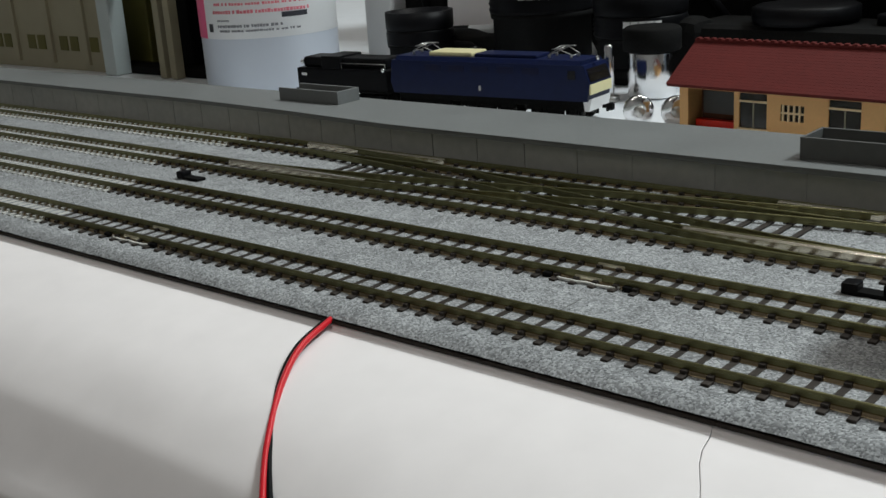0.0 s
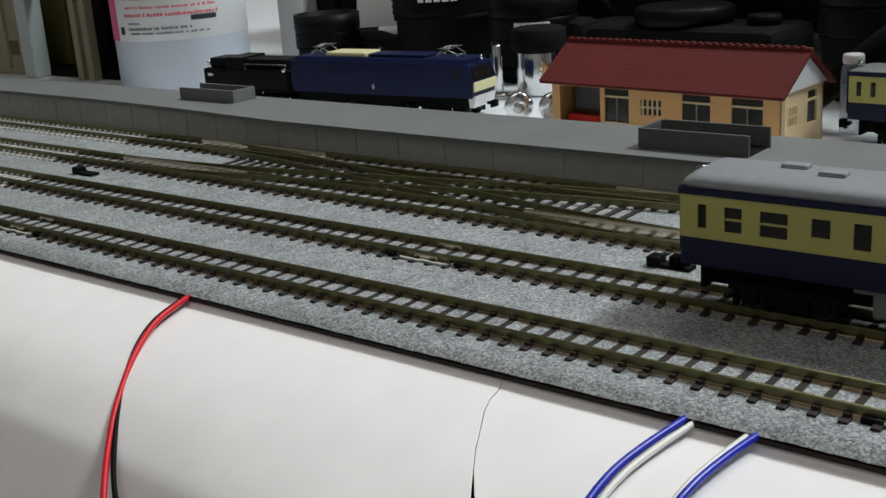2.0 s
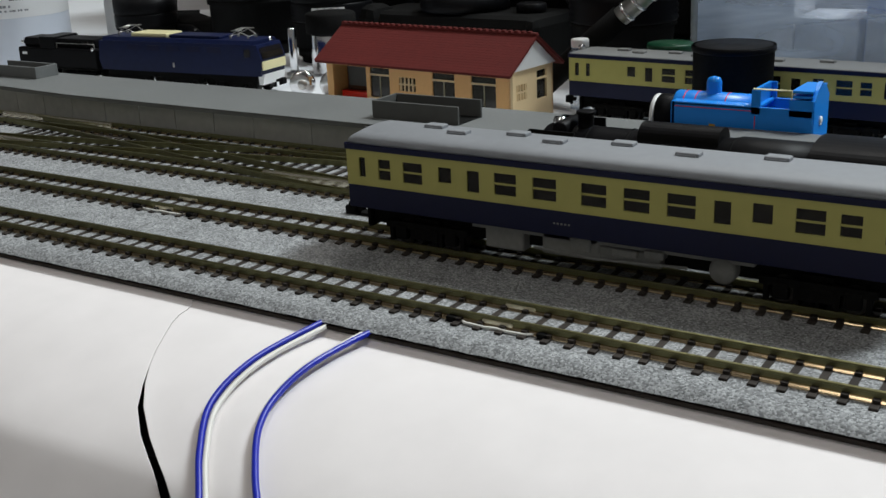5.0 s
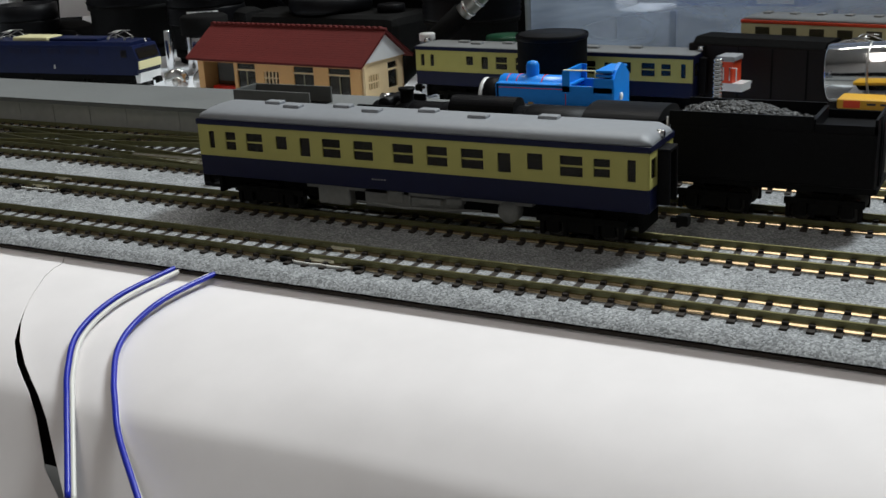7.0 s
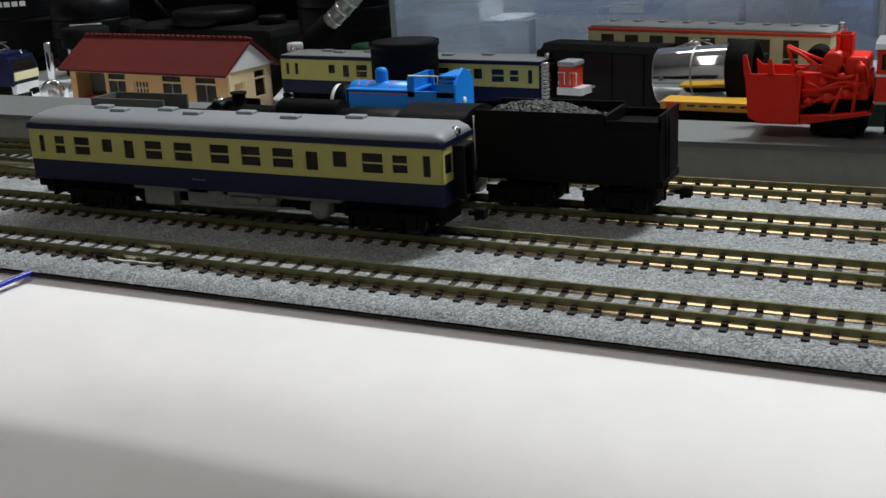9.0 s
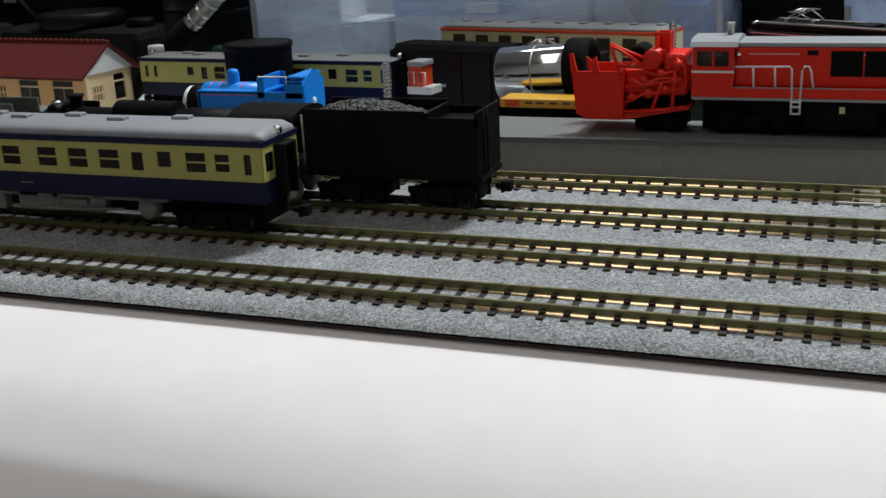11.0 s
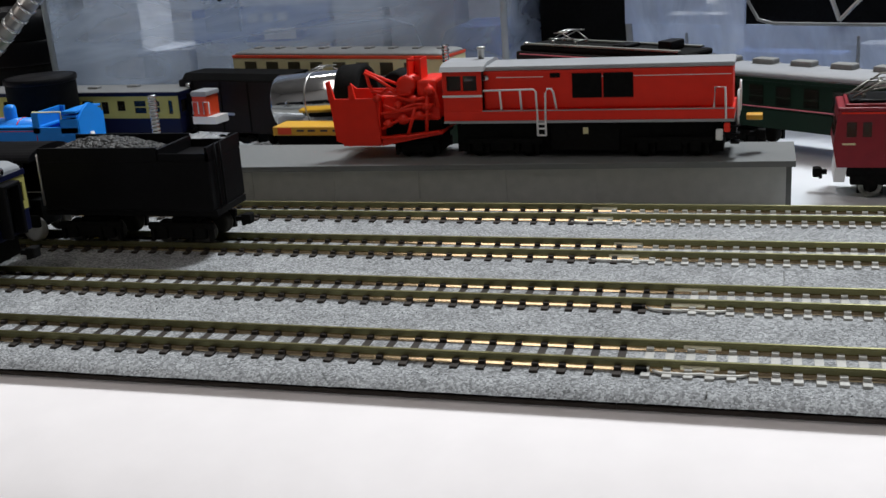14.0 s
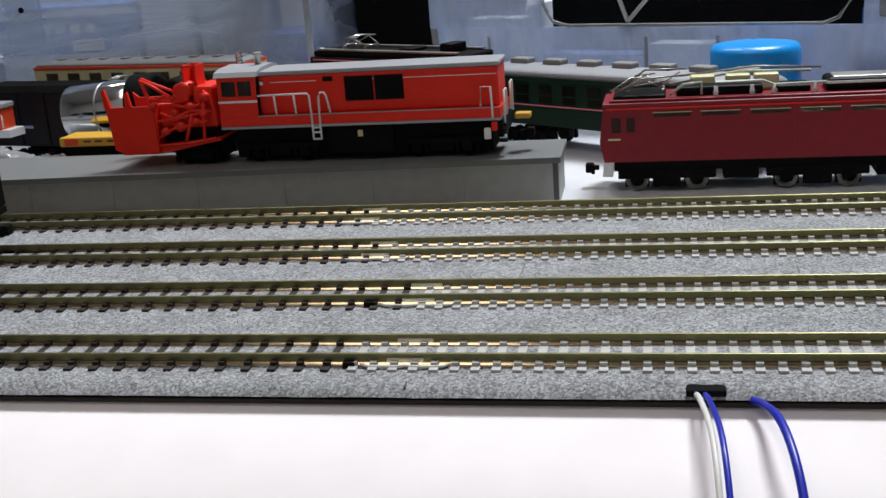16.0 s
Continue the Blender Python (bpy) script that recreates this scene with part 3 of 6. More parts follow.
def railcar(name, label, x, y, z, turn=0.0, upper=CREAM, lower=NAVY, gutter=NAVY, length=13.0, windows=WINDOWS, vents=(1.9, 2.75, 4.15, 5.25, 6.75, 8.35, 10.1), cab=True, under=True, group="", ends=None, rise=0.3, roof=None):
    t = thing(name, label, "train", x, y, z, turn, group=group)
    holes = [w[:4] for w in windows]
    for s in (-1, 1):
        ya, yb = sorted((s * 0.93, s * 0.86))
        part("lower_side", box(0.03, length - 0.03, ya - 0.002, yb + 0.002, 0.88, 1.45, 0.02), lower, t)
        side = part("upper_side", pierced_wall(0.03, length - 0.03, ya, yb, 1.45, 2.32, holes), upper, t)
        for w in windows:
            window(side, *w[:4], s * 0.875, s, bool(w[4]), upper)
        part("gutter", box(-0.01, length + 0.01, min(s * 0.96, s * 0.9), max(s * 0.96, s * 0.9), 2.32, 2.46, 0.015), gutter, t)
        for dx in (2.52, 3.12, 9.88, 10.5):
            part("door_seam", box(dx - 0.012, dx + 0.012, min(s * 0.932, s * 0.9), max(s * 0.932, s * 0.9), 1.46, 2.3), upper, t)
    for xe, s in ((0.0, -1), (length, 1)):
        xa, xb = sorted((xe, xe - s * 0.07))
        part("lower_end", box(xa, xb, -0.9, 0.9, 0.88, 1.45, 0.03), lower, t)
        panel = pierced_wall(-0.9, 0.9, -xb, -xa, 1.45, 2.36, [(-0.78, -0.36, 1.66, 2.14), (-0.28, 0.28, 1.45, 2.14), (0.36, 0.78, 1.66, 2.14)])
        bmesh.ops.rotate(panel, matrix=Matrix.Rotation(math.pi / 2, 3, "Z"), verts=panel.verts)
        end = part("upper_end", panel, ends or upper, t)
        for a, b in ((-0.78, -0.36), (0.36, 0.78)):
            part("end_window", box(min(xe - s * 0.03, xe - s * 0.05), max(xe - s * 0.03, xe - s * 0.05), a, b, 1.66, 2.14), PANE, end)
        part("gangway_door", box(xa, xb, -0.28, 0.28, 0.98, 2.3), MATTE, t)
        part("end_gutter", box(min(xe, xe + s * 0.03), max(xe, xe + s * 0.03), -0.93, 0.93, 2.32, 2.46, 0.01), gutter, t)
        if cab:
            g0, g1 = sorted((xe, xe + s * 0.3))
            part("gangway_bellows", join(box(g0, g1, -0.34, -0.22, 0.95, 2.28, 0.03), box(g0, g1, 0.22, 0.34, 0.95, 2.28, 0.03), box(g0, g1, -0.34, 0.34, 2.2, 2.3, 0.03)), BLACK, t)
            lamp = lathe([(0.08, 0), (0.11, 0.04), (0.11, 0.2), (0.09, 0.22)], "x", (xe - 0.16 if s > 0 else xe - 0.06, 0, 2.58), 14)
            part("headlight", lamp, CHROME, t)
    part("roof", roof_shell(-0.02, length + 0.02, 0.92, 2.46, rise, 0.3), roof or CAR_ROOF, t)
    for k, v in enumerate(vents):
        yv = -0.12 if k % 2 else 0.22
        vent = join(box(v - 0.26, v + 0.26, yv - 0.15, yv + 0.15, 2.42 + rise, 2.54 + rise, 0.035), box(v - 0.2, v + 0.2, yv - 0.17, yv + 0.17, 2.44 + rise, 2.49 + rise))
        part("roof_vent", vent, roof or CAR_ROOF, t)
    part("floor", box(0.1, length - 0.1, -0.85, 0.85, 0.9, 1.0), BLACK, t)
    # black box added for the deep shade under the body
    part("underfloor_filler", box(0.4, length - 0.4, -0.45, 0.45, 0.4, 0.9), MATTE, t)
    for k in range(11):
        if abs(k - 2) > 0.5 and abs(k - 8) > 0.5:
            for s in (-1, 1):
                part("seat", box(1.0 + 1.03 * k, 1.28 + 1.03 * k, min(s * 0.25, s * 0.8), max(s * 0.25, s * 0.8), 1.0, 1.78, 0.05), SEAT, t, "brown bench seat")
    bogie(t, 2.1)
    bogie(t, length - 1.75)
    if under:
        part("radiator_box", box(3.75, 4.75, -0.74, -0.3, 0.3, 0.9, 0.05), UNDER_GREY, t)
        part("frame_rail", box(3.4, 10.0, -0.72, -0.5, 0.74, 0.96), UNDER_GREY, t)
        part("engine_block", join(box(5.2, 6.6, -0.72, 0.3, 0.34, 0.88, 0.06), box(6.5, 8.0, -0.68, 0.3, 0.36, 0.7, 0.05), box(5.9, 6.4, -0.76, -0.6, 0.5, 0.84, 0.04), box(6.9, 7.5, -0.78, -0.6, 0.55, 0.72, 0.03), box(7.65, 8.1, -0.78, -0.5, 0.6, 0.78, 0.03), tube([(5.0, -0.7, 0.45), (6.4, -0.74, 0.4), (8.6, -0.7, 0.5)], 0.035)), UNDER_GREY, t)
        part("air_tank", lathe([(0.24, -0.76), (0.29, -0.7), (0.29, -0.2), (0.24, -0.15)], "y", (9.35, 0, 0.55), 20), UNDER_GREY, t)
        part("fuel_tank", box(5.2, 9.0, 0.3, 0.75, 0.35, 0.9, 0.08), UNDER_GREY, t)
        for a in (5.6, 5.69, 5.78, 5.87, 5.96):
            part("car_mark", box(a, a + 0.05, -0.936, -0.93, 1.14, 1.18), UNDER_GREY, t)
    coupler(t, length + 0.25)
    coupler(t, -0.25, way=-1)
    for s, xe in ((-1, 0.35), (1, length - 0.3)):
        part("snow_guard", box(xe - 0.06, xe + 0.06, -0.6, 0.6, 0.3, 0.95, 0.03), MATTE, t)
    return t


railcar("railcar", "cream-yellow and navy diesel railcar with grey roof on the track", -3.64, 3.25, 0.0)
second = [(0.3, 0.48, 1.66, 2.14, 0), (0.8, 0.98, 1.66, 2.14, 0)] + [w for w in WINDOWS if w[0] > 2]
railcar("railcar", "cream and navy railcar parked behind the station house", -6.25, 20.6, -0.55, -3.5, windows=second, under=False, ends=NAVY, rise=0.05, roof=COACH_ROOF).scale = (0.93, 1.0, 1.0)


def steam_locomotive():
    t = thing("steam_locomotive", "black steam locomotive with bright rods on the track", "train", 0, 6.5, 0)
    part("boiler", lathe([(0.6, -0.35), (0.72, -0.25), (0.74, 0.3), (0.74, 4.6), (0.79, 4.7), (0.79, 6.7)], "x", (0, 0, 1.64), 32), BLACK, t)
    part("smokebox_door", lathe([(0.05, -0.5), (0.4, -0.46), (0.58, -0.36), (0.58, -0.3)], "x", (0, 0, 1.64), 28), BLACK, t)
    for x in (0.95, 2.0, 3.4, 4.6):
        part("boiler_band", lathe([(0.75, x - 0.03), (0.757, x), (0.75, x + 0.03)], "x", (0, 0, 1.64), 32), MATTE, t)
    part("chimney", lathe([(0.28, 2.2), (0.2, 2.4), (0.2, 2.66), (0.25, 2.7), (0.25, 2.76), (0.18, 2.76)], "z", (0.75, 0, 0), 20), BLACK, t)
    part("feedwater_heater", lathe([(0.18, -0.6), (0.22, -0.55), (0.22, 0.55), (0.18, 0.6)], "y", (0.3, 0, 2.34), 18), BLACK, t)
    part("dome_casing", prism([(-0.44, 2.2)] + [(-0.42 * math.cos(math.pi * k / 14), 2.28 + 0.34 * math.sin(math.pi * k / 14)) for k in range(15)] + [(0.44, 2.2)], "x", 2.3, 4.3), BLACK, t)
    part("running_board", join(box(-0.6, 6.8, -0.95, -0.6, 1.1, 1.18, 0.02), box(-0.6, 6.8, 0.6, 0.95, 1.1, 1.18, 0.02)), BLACK, t)
    for s in (-1, 1):
        y = s * 0.93
        part("smoke_deflector", prism([(-0.7, 1.15), (-0.55, 2.2), (-0.35, 2.4), (0.85, 2.4), (0.9, 1.15)], "y", y - 0.03, y + 0.03), BLACK, t)
        part("cylinder", lathe([(0.28, 0.6), (0.34, 0.65), (0.34, 1.4), (0.28, 1.45)], "x", (0, s * 0.8, 0.72), 18), BLACK, t)
        part("air_pump", join(box(2.6, 3.1, y - 0.12, y + 0.05, 1.2, 1.75, 0.06), box(3.3, 3.7, y - 0.1, y + 0.05, 1.2, 1.6, 0.06)), BLACK, t)
        part("boiler_pipe", tube([(1.0, s * 0.86, 1.45), (2.4, s * 0.9, 1.45), (2.6, s * 0.9, 1.9), (6.6, s * 0.9, 1.9)], 0.035), BLACK, t)
        part("hand_rail", tube([(0.2, s * 0.82, 2.02), (3.0, s * 0.82, 2.02), (6.5, s * 0.86, 2.02)], 0.02), BLACK, t)
        yr = s * 0.86
        part("coupling_rod", join(box(1.9, 5.75, yr - 0.03, yr + 0.03, 0.40, 0.5, 0.015), *[lathe([(0.1, -0.05), (0.1, 0.05)], "y", (x, yr, 0.45), 12) for x in (2.02, 3.24, 4.46, 5.68)]), STEEL, t, "bright steel coupling rod")
        part("main_rod", tube([(1.5, yr + s * 0.06, 0.72), (3.0, yr + s * 0.06, 0.6), (4.46, yr + s * 0.06, 0.47)], 0.045), STEEL, t, "bright steel main rod")
        part("slide_bar", join(box(1.3, 2.6, yr - 0.04, yr + 0.02, 0.86, 0.91), box(1.3, 2.5, yr - 0.04, yr + 0.02, 0.6, 0.64), box(1.55, 1.85, yr - 0.06, yr + 0.06, 0.6, 0.9, 0.02)), STEEL, t, "bright steel slide bars")
        part("valve_gear", join(tube([(2.5, yr, 1.05), (2.9, yr, 0.8), (3.24, yr + s * 0.05, 0.5)], 0.03), tube([(1.5, yr, 0.98), (2.6, yr, 1.02)], 0.025), box(2.7, 2.85, yr - 0.04, yr + 0.04, 0.75, 1.12, 0.02)), STEEL, t, "bright steel valve gear")
        for x in (2.02, 3.24, 4.46, 5.68):
            w = lathe([(0.1, -0.1), (0.16, -0.09), (0.16, -0.05), (0.42, -0.05), (0.46, -0.08), (0.5, -0.08), (0.5, 0.08), (0.1, 0.08)], "y", (x, s * 0.6, 0.5), 30)
            dw = part("driving_wheel", w, BLACK, t)
            rb = lathe([(0.455, -0.1), (0.505, -0.1), (0.505, 0.06), (0.455, 0.06)], "y", (x, s * 0.62, 0.5), 30)
            part("tyre", rb, STEEL, dw, "bright steel tyre")
            sp = bmesh.new()
            for k in range(6):
                a = k * math.pi / 6
                b2 = box(-0.44, 0.44, -0.03, 0.03, -0.03, 0.03)
                bmesh.ops.rotate(b2, matrix=Matrix.Rotation(a, 3, "Y"), verts=b2.verts)
                bmesh.ops.translate(b2, vec=(x, s * 0.68, 0.5), verts=b2.verts)
                sp = join(sp, b2)
            part("spokes", sp, MATTE, dw)
        for x, r in ((0.66, 0.3), (7.15, 0.32), (8.1, 0.32)):
            w = wheel(r)
            bmesh.ops.translate(w, vec=(x, s * 0.58, r), verts=w.verts)
            part("small_wheel", w, STEEL, t)
        part("trailing_frame", box(6.6, 8.4, s * 0.7 - 0.06, s * 0.7 + 0.06, 0.4, 0.75, 0.05), MATTE, t)
    part("frame", box(-0.5, 8.3, -0.42, 0.42, 0.35, 1.1), MATTE, t)
    part("pilot_beam", box(-0.85, -0.7, -0.9, 0.9, 0.65, 1.05, 0.02), BLACK, t)
    part("front_deck", prism([(-0.75, 1.0), (-0.1, 1.18), (0.3, 1.18), (0.3, 0.9), (-0.75, 0.9)], "y", -0.8, 0.8), BLACK, t)
    part("headlight", lathe([(0.1, -0.2), (0.15, -0.2), (0.15, 0.05), (0.05, 0.08)], "x", (0.1, 0, 2.42), 16), CHROME, t)
    part("cab_side", join(box(6.7, 8.3, -0.95, -0.88, 1.0, 2.3), box(6.7, 8.3, 0.88, 0.95, 1.0, 2.3), box(6.7, 6.8, -0.9, 0.9, 1.0, 2.4)), BLACK, t)
    part("cab_roof", prism([(-1.0 * math.cos(math.pi * k / 16), 2.28 + 0.32 * math.sin(math.pi * k / 16)) for k in range(17)], "x", 6.5, 8.55), BLACK, t)
    part("cab_window", box(7.0, 7.6, -0.955, -0.94, 1.75, 2.15), PANE, t)
    part("number_plate", box(6.95, 7.45, -0.965, -0.95, 1.4, 1.52), BRASS, t)
    coupler(t, -0.9, way=-1)
    return t


def tender():
    t = thing("tender", "black tender with a heap of coal coupled behind the steam locomotive", "train", 8.75, 6.5, 0)
    part("tank", join(box(0.1, 5.05, -0.95, 0.95, 0.98, 2.3, 0.04)), BLACK, t)
    part("coal_bunker_side", join(box(0.1, 3.6, -0.95, -0.88, 2.3, 2.66), box(0.1, 3.6, 0.88, 0.95, 2.3, 2.66), box(3.55, 3.65, -0.9, 0.9, 2.3, 2.6), box(3.65, 5.05, -0.95, -0.9, 2.3, 2.5), box(3.65, 5.05, 0.9, 0.95, 2.3, 2.5), box(4.98, 5.05, -0.95, 0.95, 2.3, 2.66)), BLACK, t)
    bm = bmesh.new()
    nx, ny = 60, 26
    g = []
    for i in range(nx + 1):
        g.append([])
        for j in range(ny + 1):
            u, v = i / nx, j / ny
            x, y = 0.15 + 3.4 * u, -0.87 + 1.74 * v
            h = 2.35 + 0.42 * math.sin(math.pi * min(u * 1.1 + 0.06, 1)) ** 0.7 * math.sin(math.pi * v) ** 0.6
            g[-1].append(bm.verts.new((x, y, h + 0.07 * noise.noise((x * 5, y * 5, 1)) + 0.05 * noise.noise((x * 13, y * 13, 2)))))
    for i in range(nx):
        for j in range(ny):
            bm.faces.new((g[i][j], g[i + 1][j], g[i + 1][j + 1], g[i][j + 1]))
    part("coal", bm, COAL, t, "lumpy dark coal heap")
    part("back_ladder", join(tube([(5.1, -0.6, 1.0), (5.1, -0.6, 2.7)], 0.03), tube([(5.1, -0.3, 1.0), (5.1, -0.3, 2.7)], 0.03)), BLACK, t)
    part("frame", box(0.0, 5.1, -0.85, 0.85, 0.82, 0.98), BLACK, t)
    bogie(t, 1.2, length=1.9, wheels=(-0.55, 0.55))
    bogie(t, 3.9, length=1.9, wheels=(-0.55, 0.55))
    coupler(t, 5.2)
    part("front_hand_rail", tube([(0.05, -0.93, 1.1), (0.05, -0.93, 2.5)], 0.035), STEEL, t, "bright hand rail")
    return t


steam_locomotive()
tender()


def pantograph(parent, x, z, y=0.0, raised=0.25, material=STEEL):
    bars = []
    for s in (-1, 1):
        bars += [tube([(x - 0.55, y + s * 0.3, z), (x, y + s * 0.42, z + raised), (x + 0.55, y + s * 0.3, z)], 0.022, 6)]
        bars += [tube([(x - 0.3, y + s * 0.45, z + raised), (x + 0.3, y + s * 0.45, z + raised + 0.04)], 0.02, 6)]
    bars += [tube([(x + d, y - 0.55, z + raised + 0.02), (x + d, y, z + raised + 0.08), (x + d, y + 0.55, z + raised + 0.02)], 0.025, 6) for d in (-0.1, 0.1)]
    bars += [tube([(x - 0.55, y - 0.3, z), (x - 0.55, y + 0.3, z)], 0.022, 6), tube([(x + 0.55, y - 0.3, z), (x + 0.55, y + 0.3, z)], 0.022, 6)]
    bars += [lathe([(0.05, 0), (0.07, 0.03), (0.05, 0.06), (0.07, 0.09), (0.05, 0.12)], "z", (x + a, y + b, z - 0.12), 10) for a in (-0.5, 0.5) for b in (-0.3, 0.3)]
    return part("pantograph", join(*bars), material, parent, "folded metal pantograph")


def blue_electric():
    t = thing("electric_locomotive", "dark blue electric locomotive with ivory front on the table", "train", -31.2, 19.4, -0.62, 5.0)
    L = 9.75
    part("body", join(prism([(0.15, 0.85), (0.0, 1.3), (0.12, 2.25), (L - 0.25, 2.25), (L, 1.55), (L - 0.12, 0.85)], "y", -0.92, 0.92)), BLUE, t)
    part("roof", prism([(-0.9, 2.25), (-0.75, 2.42), (0.75, 2.42), (0.9, 2.25)], "x", 0.3, L - 0.4), BLUE, t)
    part("front_panel", box(L - 0.04, L + 0.03, -0.88, 0.88, 1.12, 1.52, 0.02), IVORY, t, "ivory painted front panel")
    part("front_window", prism([(L - 0.02, 1.62), (L - 0.2, 2.1), (L - 0.16, 2.12), (L + 0.02, 1.62)], "y", -0.8, 0.8), PANE, t)
    part("side_window", box(L - 0.95, L - 0.6, -0.935, -0.91, 1.7, 2.05), PANE, t)
    part("front_skirt", prism([(L - 0.35, 0.85), (L + 0.02, 0.95), (L - 0.1, 0.45), (L - 0.3, 0.45)], "y", -0.8, 0.8), WHITE, t, "pale grey front skirt")
    part("roof_panel", box(1.9, 4.1, -0.6, 0.6, 2.4, 2.6, 0.06), IVORY, t, "cream roof equipment cover")
    part("roof_box", box(4.2, 7.2, -0.55, 0.55, 2.4, 2.55, 0.05), BLUE, t)
    pantograph(t, 1.4, 2.55)
    pantograph(t, L - 1.6, 2.55)
    for k in range(5):
        part("side_filter", box(1.9 + 1.2 * k, 2.7 + 1.2 * k, -0.935, -0.915, 1.85, 2.1), NAVY, t)
    part("builder_plate", box(4.6, 4.7, -0.94, -0.92, 1.1, 1.3), STEEL, t)
    part("headlight", lathe([(0.09, 0), (0.1, 0.08)], "x", (L - 0.15, 0.0, 2.45), 12), CHROME, t)
    part("frame", box(0.4, L - 0.4, -0.8, 0.8, 0.6, 0.9), MATTE, t)
    for x in (1.7, 4.9, 8.1):
        bogie(t, x, length=2.6, wheels=(-0.8, 0.8), r=0.32)
    coupler(t, L + 0.1)
    return t


blue_electric()
bl = thing("diesel_shunter", "black locomotive coupled to the blue electric on the table", "train", -36.75, 18.92, -0.62, 5.0)
part("body", box(0, 5.3, -0.85, 0.85, 0.75, 1.75, 0.08), BLACK, bl)
part("hood", box(0.25, 5.1, -0.62, 0.62, 1.75, 2.22, 0.1), BLACK, bl)
part("cab", box(1.5, 2.6, -0.82, 0.82, 1.7, 2.3, 0.06), BLACK, bl)
part("running_board", box(-0.1, 5.35, -0.92, 0.92, 0.72, 0.8, 0.02), MATTE, bl)
part("number_mark", box(0.3, 0.62, -0.865, -0.845, 1.4, 1.52), WHITE, bl)
for x, z in ((0.28, 2.0), (5.1, 1.75)):
    part("lamp", lathe([(0.08, -0.03), (0.1, 0.0), (0.1, 0.06)], "y", (x, -0.72 if z > 1.9 else -0.86, z), 12), CHROME, bl)
for x in (3.2, 3.6, 4.0, 4.4):
    part("hood_louvre", box(x, x + 0.26, -0.64, -0.6, 1.85, 2.12), MATTE, bl)
part("hood_rail", tube([(2.7, -0.8, 1.76), (2.7, -0.8, 2.0), (5.2, -0.8, 2.0), (5.2, -0.8, 1.76)], 0.02, 6), STEEL, bl)
bogie(bl, 1.3, length=2.0, wheels=(-0.55, 0.55))
bogie(bl, 4.0, length=2.0, wheels=(-0.55, 0.55))


